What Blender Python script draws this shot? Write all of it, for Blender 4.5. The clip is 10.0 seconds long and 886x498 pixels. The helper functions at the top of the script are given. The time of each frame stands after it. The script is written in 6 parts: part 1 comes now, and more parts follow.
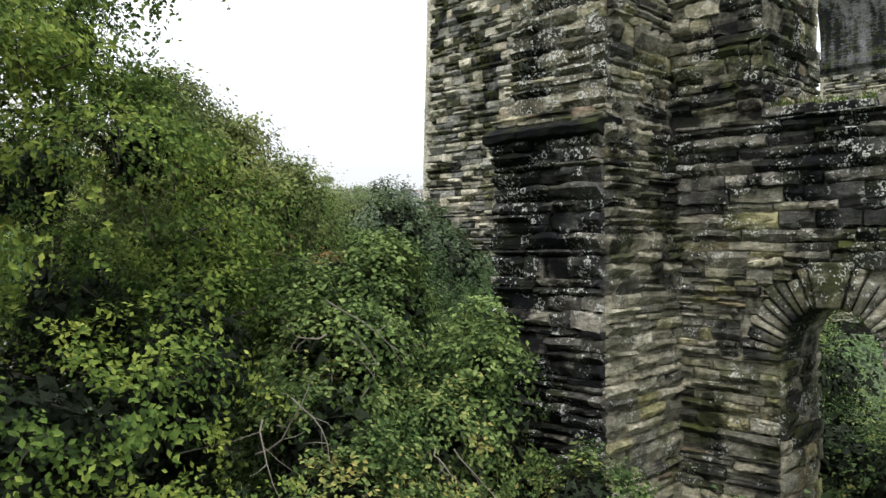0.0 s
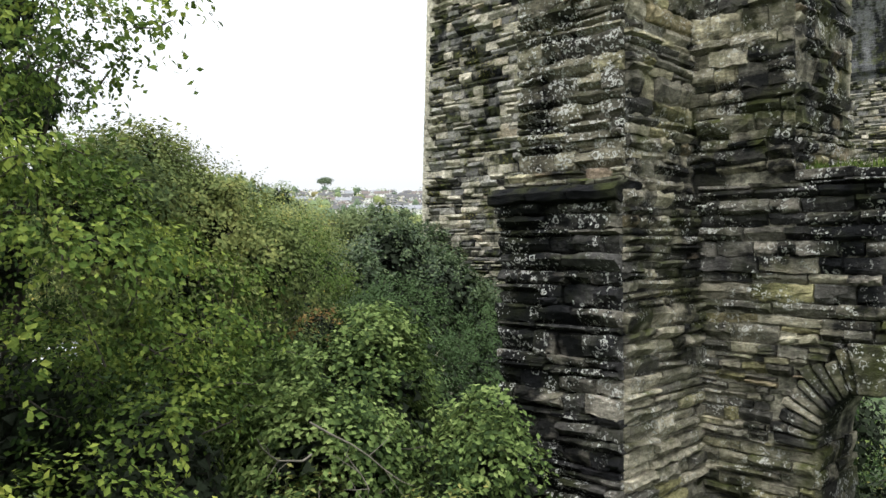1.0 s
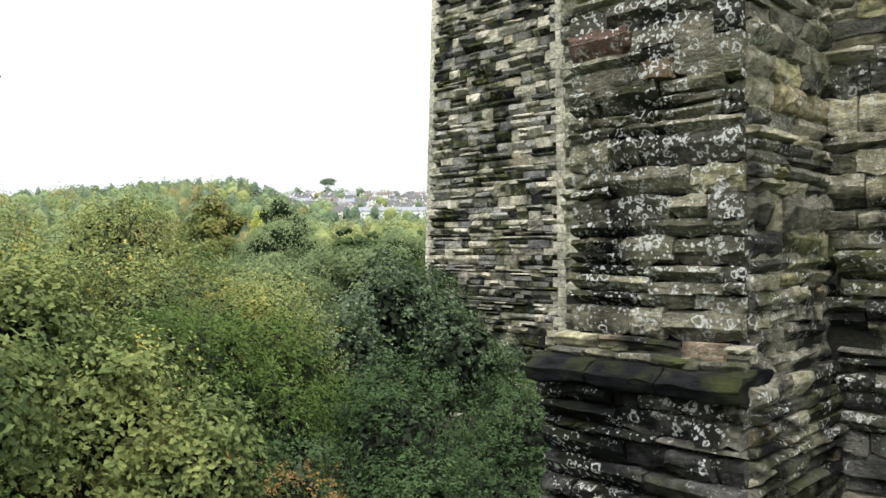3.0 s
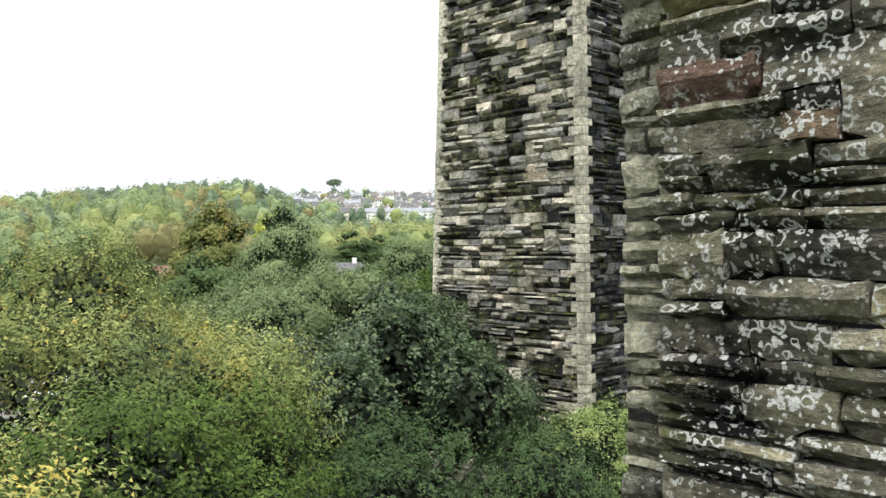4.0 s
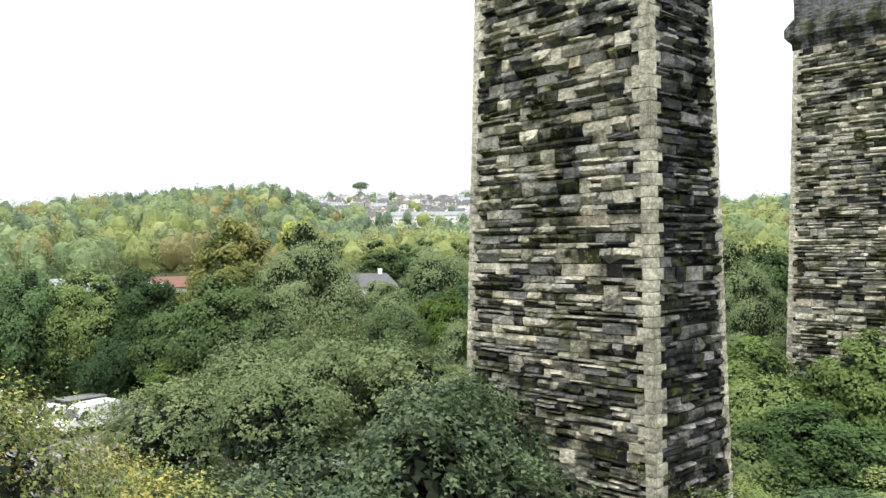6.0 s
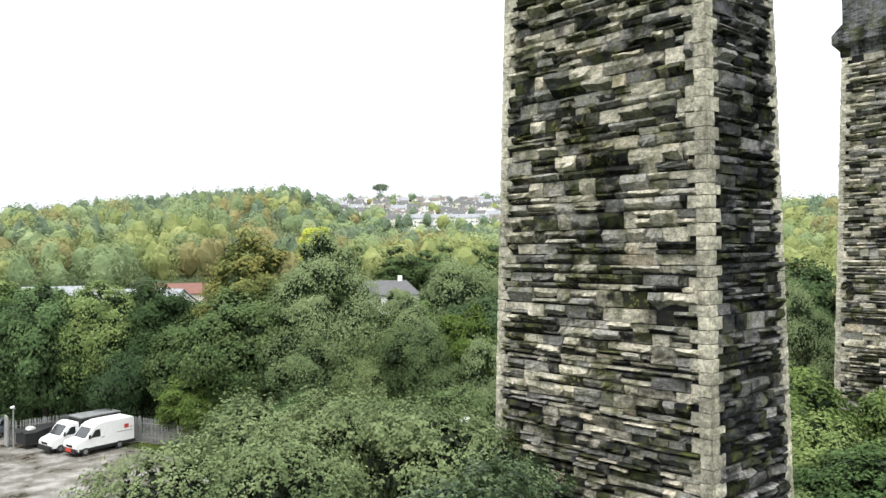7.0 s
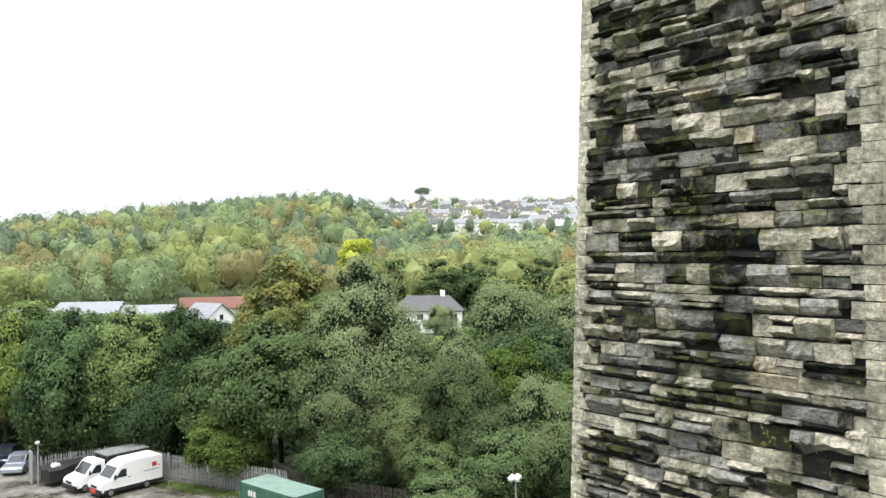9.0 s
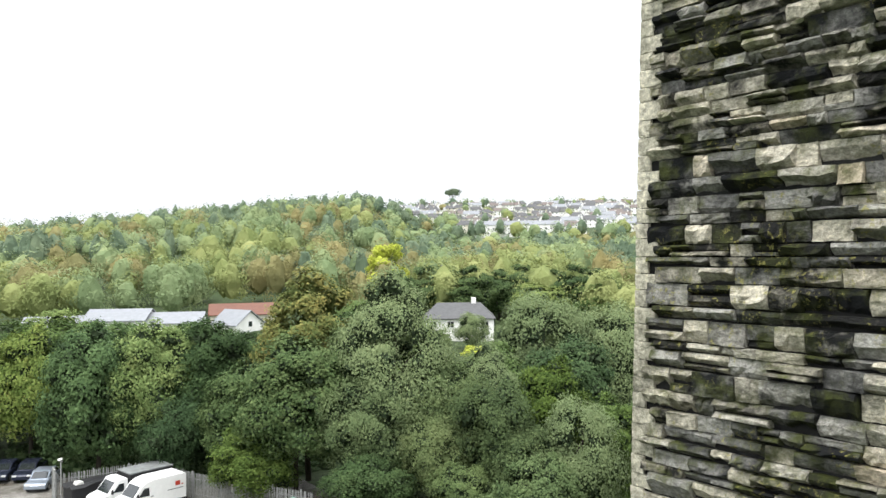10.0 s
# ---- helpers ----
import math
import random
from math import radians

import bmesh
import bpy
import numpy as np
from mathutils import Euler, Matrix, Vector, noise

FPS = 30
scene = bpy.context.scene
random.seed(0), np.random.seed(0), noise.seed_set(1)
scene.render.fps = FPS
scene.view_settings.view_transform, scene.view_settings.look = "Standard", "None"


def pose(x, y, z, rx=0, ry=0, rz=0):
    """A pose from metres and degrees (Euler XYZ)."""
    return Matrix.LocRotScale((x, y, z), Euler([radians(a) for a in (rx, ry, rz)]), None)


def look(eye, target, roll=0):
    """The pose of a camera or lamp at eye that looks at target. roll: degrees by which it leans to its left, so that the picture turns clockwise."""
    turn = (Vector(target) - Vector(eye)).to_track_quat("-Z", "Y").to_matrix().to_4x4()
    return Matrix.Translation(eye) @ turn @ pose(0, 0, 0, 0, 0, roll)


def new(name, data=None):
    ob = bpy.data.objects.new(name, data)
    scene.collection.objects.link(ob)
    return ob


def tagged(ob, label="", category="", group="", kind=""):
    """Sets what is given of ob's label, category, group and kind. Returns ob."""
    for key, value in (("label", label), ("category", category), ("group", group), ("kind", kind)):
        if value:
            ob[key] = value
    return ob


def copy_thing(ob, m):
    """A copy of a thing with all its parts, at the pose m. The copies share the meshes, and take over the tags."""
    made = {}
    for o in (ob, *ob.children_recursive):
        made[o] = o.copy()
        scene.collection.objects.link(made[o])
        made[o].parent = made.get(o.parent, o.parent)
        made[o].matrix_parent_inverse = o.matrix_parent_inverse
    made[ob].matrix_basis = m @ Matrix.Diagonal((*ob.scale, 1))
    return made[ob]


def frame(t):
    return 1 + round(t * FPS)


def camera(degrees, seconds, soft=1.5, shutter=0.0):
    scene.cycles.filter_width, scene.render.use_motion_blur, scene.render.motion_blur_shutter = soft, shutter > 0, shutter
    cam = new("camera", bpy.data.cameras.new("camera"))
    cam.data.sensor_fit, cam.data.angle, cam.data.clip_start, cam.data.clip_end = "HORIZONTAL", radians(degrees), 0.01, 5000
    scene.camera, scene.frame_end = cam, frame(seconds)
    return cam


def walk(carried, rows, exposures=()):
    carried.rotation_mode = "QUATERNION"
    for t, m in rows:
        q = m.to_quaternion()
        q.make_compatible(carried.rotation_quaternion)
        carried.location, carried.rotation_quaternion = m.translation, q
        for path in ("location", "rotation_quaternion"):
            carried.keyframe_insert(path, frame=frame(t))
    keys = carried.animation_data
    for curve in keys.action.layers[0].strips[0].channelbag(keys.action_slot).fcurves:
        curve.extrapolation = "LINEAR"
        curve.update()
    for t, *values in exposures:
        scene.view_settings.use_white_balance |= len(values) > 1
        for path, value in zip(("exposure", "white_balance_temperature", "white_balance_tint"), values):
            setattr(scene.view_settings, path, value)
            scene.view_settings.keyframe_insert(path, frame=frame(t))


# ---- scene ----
cam = camera(58.4, 10.0, soft=1.5)
METRES, EYE, TILT, LEAN, TURN = 22.0, 11.3, 0.0, 0.6, -45.6
ROWS = [
    (0.0, 0.0, 0.0, 0.0, 0.0, -0.27, -0.13),
    (0.5, -0.0006, 0.0186, 0.0179, -0.04, -0.24, -0.16),
    (1.0, -0.0012, 0.0378, 0.035, -0.07, -0.22, -0.18),
    (1.5, -0.0019, 0.0606, 0.05, -0.08, -0.22, -0.19),
    (2.0, -0.003, 0.0915, 0.0663, -0.04, -0.25, -0.15),
    (2.5, -0.0043, 0.1287, 0.0839, 0.04, -0.24, -0.17),
    (4.0, -0.01, 0.2636, 0.1325, 0.62, -0.23, -0.08),
    (4.5, -0.0132, 0.3131, 0.1491, 0.99, -0.22, -0.04),
    (5.0, -0.0172, 0.3632, 0.1659, 1.39, -0.19, -0.04),
    (5.5, -0.0217, 0.4106, 0.1839, 1.89, -0.15, -0.02),
    (7.0, -0.0405, 0.5699, 0.252, 3.95, -0.05, -0.04),
    (7.5, -0.0482, 0.6256, 0.2763, 4.67, 0.0, -0.06),
    (8.0, -0.0564, 0.6818, 0.3004, 5.41, 0.04, -0.07),
    (8.5, -0.0647, 0.739, 0.3239, 6.19, 0.07, -0.08),
    (9.0, -0.074, 0.7959, 0.3471, 6.98, 0.09, -0.06),
    (9.5, -0.0833, 0.8524, 0.3701, 8.09, 0.1, -0.06),
    (10.0, -0.0927, 0.9096, 0.3916, 9.17, 0.13, -0.04),
]
walk(cam, [(t, pose(0, 0, EYE, TILT, LEAN, TURN) @ pose(METRES * x, METRES * y, METRES * z, 90 + pitch, roll, yaw)) for t, x, y, z, yaw, pitch, roll in ROWS], [(0, 0.1), (1, 0.16), (2, 0.24), (3, 0.29), (4.5, 0.33), (10, 0.33)])

# world, sun, exposure
world = bpy.data.worlds.new("overcast_sky")
scene.world = world
world.use_nodes = True
wn, wl = world.node_tree.nodes, world.node_tree.links
sky = wn.new("ShaderNodeTexSky")
sky.sky_type, sky.sun_disc = "NISHITA", False
sky.sun_elevation, sky.sun_rotation = radians(66), radians(236)
sky.air_density, sky.dust_density = 2.0, 6.0
grey = wn.new("ShaderNodeHueSaturation")
grey.inputs["Saturation"].default_value = 0.1
grey.inputs["Value"].default_value = 0.1
wl.new(sky.outputs[0], grey.inputs["Color"])
# an even cloud cover, about twice as bright overhead as at the horizon
where = wn.new("ShaderNodeTexCoord")
rise = wn.new("ShaderNodeSeparateXYZ")
wl.new(where.outputs["Generated"], rise.inputs[0])
cover = wn.new("ShaderNodeValToRGB")
cover.color_ramp.elements[0].position, cover.color_ramp.elements[0].color = 0.0, (0.83, 0.86, 0.9, 1)
cover.color_ramp.elements[1].position, cover.color_ramp.elements[1].color = 0.9, (2.8, 2.9, 3.04, 1)
wl.new(rise.outputs["Z"], cover.inputs[0])
cloud = wn.new("ShaderNodeMix")
cloud.data_type = "RGBA"
cloud.inputs["Factor"].default_value = 0.85
wl.new(cover.outputs[0], cloud.inputs["B"])
wl.new(grey.outputs[0], cloud.inputs["A"])
wl.new(cloud.outputs["Result"], wn["Background"].inputs["Color"])
wn["Background"].inputs["Strength"].default_value = 1.0
sun = new("sun", bpy.data.lights.new("sun", "SUN"))
sun.data.energy, sun.data.angle, sun.data.color = 2.6, radians(30), (1, 0.975, 0.94)
sun.matrix_world = look((-22, -15, 60), (0, 0, 0))



# ---- materials ----
def material(name, rough=0.8):
    m = bpy.data.materials.new(name)
    m.use_nodes = True
    b = m.node_tree.nodes["Principled BSDF"]
    b.inputs["Roughness"].default_value = rough
    b.inputs["Specular IOR Level"].default_value = 0.3
    return m, m.node_tree.nodes, m.node_tree.links, b


def ramp(nodes, stops):
    r = nodes.new("ShaderNodeValToRGB")
    e = r.color_ramp.elements
    while len(e) < len(stops):
        e.new(0.5)
    for el, (p, c) in zip(e, stops):
        el.position, el.color = p, (*c, 1)
    return r


def place(nodes, links, scale=(1, 1, 1)):
    g = nodes.new("ShaderNodeNewGeometry")
    m = nodes.new("ShaderNodeMapping")
    m.inputs["Scale"].default_value = scale
    links.new(g.outputs["Position"], m.inputs["Vector"])
    return m.outputs[0], g


def noise_tex(nodes, links, vec, scale, detail=4, rough=0.6):
    n = nodes.new("ShaderNodeTexNoise")
    n.inputs["Scale"].default_value, n.inputs["Detail"].default_value = scale, detail
    n.inputs["Roughness"].default_value = rough
    links.new(vec, n.inputs["Vector"])
    return n.outputs["Fac"]


def calc(nodes, links, op, a, b=0.5, clamp=False):
    m = nodes.new("ShaderNodeMath")
    m.operation, m.use_clamp = op, clamp
    for i, v in enumerate((a, b)):
        if isinstance(v, (int, float)):
            m.inputs[i].default_value = v
        else:
            links.new(v, m.inputs[i])
    return m.outputs[0]


def span(nodes, links, v, lo, hi, a=0.0, b=1.0):
    m = nodes.new("ShaderNodeMapRange")
    for k, x in zip(("From Min", "From Max", "To Min", "To Max"), (lo, hi, a, b)):
        m.inputs[k].default_value = x
    links.new(v, m.inputs["Value"])
    return m.outputs[0]


def mix(nodes, links, f, a, b, mode="MIX"):
    m = nodes.new("ShaderNodeMix")
    m.data_type, m.blend_type = "RGBA", mode
    for k, v in (("Factor", f), ("A", a), ("B", b)):
        if isinstance(v, tuple):
            m.inputs[k].default_value = (*v, 1)
        elif isinstance(v, (int, float)):
            m.inputs[k].default_value = v
        else:
            links.new(v, m.inputs[k])
    return m.outputs["Result"]


def bump(nodes, links, bsdf, height, strength, dist):
    b = nodes.new("ShaderNodeBump")
    b.inputs["Strength"].default_value, b.inputs["Distance"].default_value = strength, dist
    links.new(height, b.inputs["Height"])
    links.new(b.outputs[0], bsdf.inputs["Normal"])


def each(nodes, links):
    """One random number for each piece, be it an object or an island of a joined mesh."""
    o = nodes.new("ShaderNodeObjectInfo")
    g = nodes.new("ShaderNodeNewGeometry")
    s = calc(nodes, links, "ADD", o.outputs["Random"], g.outputs["Random Per Island"])
    return calc(nodes, links, "FRACT", s)


def stone_material(name, stops, lichen=0.0, moss=0.3, wet=0.4, size=1.0, run=0.25, lam=4.5, soot=0.76, side=0.25, edge=0.17, yellow=0.0, own_soot=0.13, gain=1.0, wide_soot=1.0, relief=0.05, cool=1.13):
    m, n, l, b = material(name, 0.75)
    b.inputs["Specular IOR Level"].default_value = 0.03
    r = each(n, l)
    base = ramp(n, [(p, (min(0.8, c[0] * gain * 0.98), min(0.8, c[1] * gain), min(0.8, c[2] * gain * cool))) for p, c in stops])
    base.color_ramp.interpolation = "LINEAR"
    l.new(r, base.inputs[0])
    flat, _ = place(n, l, (1.2, 1.2, lam))
    even, g = place(n, l)
    fine = noise_tex(n, l, flat, 7 / size, 7, 0.72)
    chip = noise_tex(n, l, even, 16 / size, 6, 0.75)
    grain = noise_tex(n, l, even, 38 / size, 3, 0.7)
    col = mix(n, l, 1.0, base.outputs[0], span(n, l, fine, 0.3, 0.7, 0.36, 1.55), "MULTIPLY")
    col = mix(n, l, 0.6, col, span(n, l, chip, 0.32, 0.68, 0.45, 1.5), "MULTIPLY")
    col = mix(n, l, 0.4, col, span(n, l, grain, 0.3, 0.7, 0.6, 1.35), "MULTIPLY")
    # soot and wet bands that run over many stones
    streak, _ = place(n, l, (1.0, 1.0, run))
    own = calc(n, l, "FRACT", calc(n, l, "MULTIPLY", r, 7.31))
    blot = calc(n, l, "ADD", calc(n, l, "MULTIPLY", noise_tex(n, l, streak, 0.9, 5, 0.65), wide_soot), calc(n, l, "MULTIPLY", noise_tex(n, l, flat, 1.6, 4, 0.6), 0.5 * wide_soot))
    blot = calc(n, l, "ADD", blot, calc(n, l, "MULTIPLY", own, own_soot))
    dirt = span(n, l, blot, soot, soot + edge, 0, wet)
    col = mix(n, l, dirt, col, (0.011, 0.012, 0.013))
    up = n.new("ShaderNodeSeparateXYZ")
    l.new(g.outputs["Normal"], up.inputs[0])
    green = span(n, l, noise_tex(n, l, even, 1.9, 5, 0.65), 0.47, 0.65)
    green = calc(n, l, "MULTIPLY", green, span(n, l, up.outputs["Z"], -0.3, 0.7, side, 1.0))
    col = mix(n, l, calc(n, l, "MULTIPLY", green, moss), col, (0.08, 0.092, 0.026))
    if yellow:
        crust = span(n, l, noise_tex(n, l, even, 9, 5, 0.7), 0.56, 0.62)
        crust = calc(n, l, "MULTIPLY", crust, span(n, l, noise_tex(n, l, even, 0.9, 3, 0.6), 0.5, 0.6))
        col = mix(n, l, calc(n, l, "MULTIPLY", crust, yellow), col, (0.3, 0.28, 0.09))
    if lichen:
        warp = n.new("ShaderNodeVectorMath")
        warp.operation = "ADD"
        nz = n.new("ShaderNodeTexNoise")
        nz.inputs["Scale"].default_value, nz.inputs["Detail"].default_value = 22, 3
        l.new(even, nz.inputs["Vector"])
        sc = n.new("ShaderNodeVectorMath")
        sc.operation = "SCALE"
        sc.inputs["Scale"].default_value = 0.06
        l.new(nz.outputs["Color"], sc.inputs[0])
        l.new(even, warp.inputs[0])
        l.new(sc.outputs[0], warp.inputs[1])
        spots = None
        for scale, lo, hi, keep in ((9, 0.28, 0.37, 0.45), (15, 0.23, 0.36, 0.6), (32, 0.0, 0.4, 0.6), (20, 0.0, 0.34, 0.84)):
            v = n.new("ShaderNodeTexVoronoi")
            v.inputs["Scale"].default_value = scale
            l.new(warp.outputs[0], v.inputs["Vector"])
            sep = n.new("ShaderNodeSeparateColor")
            l.new(v.outputs["Color"], sep.inputs[0])
            d = v.outputs["Distance"]
            wob = calc(n, l, "MULTIPLY", sep.outputs[1], 0.1)
            d2 = calc(n, l, "ADD", d, wob)
            a = span(n, l, d2, lo, lo + 0.05) if lo else None
            c = span(n, l, d2, hi, hi + 0.06, 1, 0)
            k = calc(n, l, "MULTIPLY", a, c) if a else c
            k = calc(n, l, "MULTIPLY", k, calc(n, l, "GREATER_THAN", sep.outputs[0], keep))
            spots = calc(n, l, "MAXIMUM", spots, k) if spots else k
        patch = span(n, l, noise_tex(n, l, even, 2.3, 6, 0.75), 0.66 - 0.19 * lichen, 0.73 - 0.19 * lichen)
        spots = calc(n, l, "MULTIPLY", calc(n, l, "MULTIPLY", spots, patch), lichen)
        spots = calc(n, l, "MULTIPLY", spots, span(n, l, grain, 0.3, 0.45, 0.55, 1.0))
        col = mix(n, l, spots, col, (0.68, 0.69, 0.64))
    l.new(col, b.inputs["Base Color"])
    h = calc(n, l, "ADD", calc(n, l, "ADD", fine, calc(n, l, "MULTIPLY", chip, 0.8)), calc(n, l, "MULTIPLY", grain, 0.35))
    bump(n, l, b, h, 1.0, relief * size)
    l.new(span(n, l, fine, 0.3, 0.7, 0.55, 0.9), b.inputs["Roughness"])
    return m


def leaf_material(name, dark, mid, light, odd=None, patchy=0.8, own=0.3, gain=1.7, each_tree=0.25, fine=3, relief=0.0, gloss=0.05, hue=0.0, through_light=0.2, cells=0.0):
    m, n, l, b = material(name, 0.65 if gloss < 0.1 else 0.4)
    b.inputs["Specular IOR Level"].default_value = gloss
    g = n.new("ShaderNodeNewGeometry")
    o = n.new("ShaderNodeObjectInfo")
    big = noise_tex(n, l, g.outputs["Position"], patchy, fine, 0.6)
    v = calc(n, l, "ADD", calc(n, l, "MULTIPLY", calc(n, l, "SUBTRACT", g.outputs["Random Per Island"], 0.5), own), calc(n, l, "MULTIPLY", calc(n, l, "SUBTRACT", big, 0.5), gain))
    v = calc(n, l, "ADD", v, calc(n, l, "MULTIPLY", calc(n, l, "SUBTRACT", o.outputs["Random"], 0.5), each_tree))
    if cells:
        crowns = n.new("ShaderNodeTexVoronoi")
        crowns.inputs["Scale"].default_value = 0.1
        l.new(g.outputs["Position"], crowns.inputs["Vector"])
        hue_of = n.new("ShaderNodeSeparateColor")
        l.new(crowns.outputs["Color"], hue_of.inputs[0])
        v = calc(n, l, "ADD", v, calc(n, l, "MULTIPLY", calc(n, l, "SUBTRACT", hue_of.outputs[0], 0.5), cells))
    v = calc(n, l, "ADD", v, 0.48, True)
    stops = [(0.1, dark), (0.45, mid), (0.8, light)]
    if odd:
        stops.append((0.97, odd))
    r = ramp(n, stops)
    l.new(v, r.inputs[0])
    own_hue = n.new("ShaderNodeHueSaturation")
    l.new(r.outputs[0], own_hue.inputs["Color"])
    luck = calc(n, l, "FRACT", calc(n, l, "MULTIPLY", o.outputs["Random"], 13.7))
    l.new(span(n, l, luck, 0, 1, 0.5 - hue, 0.5 + hue), own_hue.inputs["Hue"])
    l.new(span(n, l, luck, 0, 1, 1.0 + hue * 6, 1.0 - hue * 6), own_hue.inputs["Saturation"])
    l.new(own_hue.outputs[0], b.inputs["Base Color"])
    if relief:
        bump(n, l, b, noise_tex(n, l, g.outputs["Position"], 1.3, 4, 0.65), 1.0, relief)
    tr = n.new("ShaderNodeBsdfTranslucent")
    l.new(own_hue.outputs[0], tr.inputs["Color"])
    mx = n.new("ShaderNodeMixShader")
    mx.inputs[0].default_value = through_light
    out = n["Material Output"]
    l.new(b.outputs[0], mx.inputs[1])
    l.new(tr.outputs[0], mx.inputs[2])
    l.new(mx.outputs[0], out.inputs["Surface"])
    return m


def plain(name, colour, rough=0.6, metal=0.0, vary=0.25, scale=6.0, relief=0.0):
    m, n, l, b = material(name, rough)
    vec, _ = place(n, l)
    f = noise_tex(n, l, vec, scale, 5, 0.65)
    col = mix(n, l, 1.0, colour, span(n, l, f, 0.25, 0.75, 1 - vary, 1 + vary), "MULTIPLY")
    l.new(col, b.inputs["Base Color"])
    b.inputs["Metallic"].default_value = metal
    if relief:
        bump(n, l, b, f, 0.6, relief)
    return m


PIER_STONE = stone_material("pier_stone", [(0.0, (0.12, 0.116, 0.105)), (0.12, (0.2, 0.192, 0.17)), (0.3, (0.29, 0.277, 0.24)), (0.5, (0.37, 0.34, 0.265)), (0.7, (0.44, 0.4, 0.305)), (0.86, (0.5, 0.455, 0.35)), (0.95, (0.54, 0.49, 0.385)), (1.0, (0.42, 0.35, 0.25))], 0, 0.88, 0.97, 1.2, 0.8, 2.4, 0.625, 0.5, 0.16, 0.8, own_soot=0.34, gain=1.22, wide_soot=0.66, cool=1.04)
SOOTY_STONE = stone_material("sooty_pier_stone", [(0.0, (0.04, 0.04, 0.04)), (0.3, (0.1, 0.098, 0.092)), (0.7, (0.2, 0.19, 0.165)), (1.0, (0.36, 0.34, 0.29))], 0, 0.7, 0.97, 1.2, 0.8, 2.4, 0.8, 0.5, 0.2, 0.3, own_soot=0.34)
QUOIN_STONE = stone_material("quoin_stone", [(0.0, (0.44, 0.41, 0.335)), (0.5, (0.55, 0.51, 0.415)), (1.0, (0.65, 0.6, 0.49))], 0, 0.35, 0.4, 1.4, 0.25, 1.6, gain=1.04, cool=0.97)
RUIN_FLUSH = stone_material("flush_ruin_stone", [(0.0, (0.13, 0.127, 0.1)), (0.5, (0.22, 0.21, 0.16)), (1.0, (0.3, 0.285, 0.215))], 0.8, 0.9, 0.85, 0.7, 0.5, 1.6, 0.76, 0.5, gain=2.3, relief=0.1, cool=0.98)
RUIN_STONE = stone_material("ruin_stone", [(0.0, (0.035, 0.033, 0.029)), (0.25, (0.1, 0.092, 0.07)), (0.6, (0.19, 0.172, 0.122)), (0.85, (0.27, 0.245, 0.17)), (0.95, (0.22, 0.2, 0.09)), (1.0, (0.13, 0.085, 0.065))], 1.2, 0.65, 0.96, 1.0, 0.35, 3.5, 0.83, gain=1.5, relief=0.08, cool=1.03)
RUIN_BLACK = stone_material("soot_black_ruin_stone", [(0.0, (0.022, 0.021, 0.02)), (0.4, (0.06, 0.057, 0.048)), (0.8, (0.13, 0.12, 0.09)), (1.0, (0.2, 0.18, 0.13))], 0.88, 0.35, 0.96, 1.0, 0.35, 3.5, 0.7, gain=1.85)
RUIN_PLAIN = stone_material("ruin_stone_sheltered", [(0.0, (0.045, 0.043, 0.036)), (0.25, (0.12, 0.112, 0.084)), (0.6, (0.21, 0.19, 0.135)), (0.85, (0.29, 0.262, 0.185)), (0.95, (0.25, 0.225, 0.11)), (1.0, (0.13, 0.095, 0.072))], 0.8, 0.95, 0.95, 1.0, 0.4, 3.5, 0.74, 0.4, gain=1.9, cool=1.07)
MORTAR = stone_material("lime_mortar", [(0.0, (0.27, 0.25, 0.19)), (1.0, (0.31, 0.29, 0.225))], 0.4, 0.55, 0.95, 0.6, 0.4, 3.0, 0.74, gain=1.6, cool=1.0)
PIER_JOINT = plain("dark_joint", (0.012, 0.012, 0.011), 0.95, 0, 0.4, 9, 0.03)
SPRINGER = stone_material("weathered_springer", [(0.0, (0.15, 0.15, 0.135)), (1.0, (0.3, 0.295, 0.26))], 0, 0.9, 0.95, 2.0, 0.05, 4.5, 0.7, 0.5)
# dark ledge stone, blackened to include the shadow under its overhang
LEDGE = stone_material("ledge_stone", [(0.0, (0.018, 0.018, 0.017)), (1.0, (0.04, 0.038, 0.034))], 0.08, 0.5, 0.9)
BARK = plain("bark", (0.05, 0.043, 0.033), 0.9, 0, 0.4, 14, 0.02)
SOIL = plain("undergrowth_soil", (0.04, 0.06, 0.022), 0.95, 0, 0.6, 1.5, 0.1)
LEAF_BRAMBLE = leaf_material("bramble_leaf", (0.025, 0.044, 0.015), (0.115, 0.17, 0.05), (0.25, 0.315, 0.11), (0.4, 0.41, 0.21), 1.4, 0.6, 1.3)
LEAF_DEEP = leaf_material("deep_green_leaf", (0.016, 0.034, 0.011), (0.06, 0.1, 0.032), (0.17, 0.22, 0.07), (0.28, 0.25, 0.08), 1.4, 0.7, 1.7)
LEAF_LIME = leaf_material("lime_green_leaf", (0.0382, 0.0663, 0.0153), (0.0978, 0.145, 0.034), (0.187, 0.238, 0.0595), (0.238, 0.246, 0.068), 0.6, 0.3, 0.9, 0.4, hue=0.008)
LEAF_SALLOW = leaf_material("yellowing_sallow_leaf", (0.04, 0.062, 0.024), (0.135, 0.172, 0.06), (0.27, 0.285, 0.095), (0.44, 0.35, 0.085), 0.9, 0.32, 1.8)
LEAF_DARK = leaf_material("dark_green_leaf", (0.0264, 0.0493, 0.0194), (0.0686, 0.11, 0.044), (0.145, 0.194, 0.0792), None, 0.5, 0.25, 0.7, 0.5, hue=0.01)
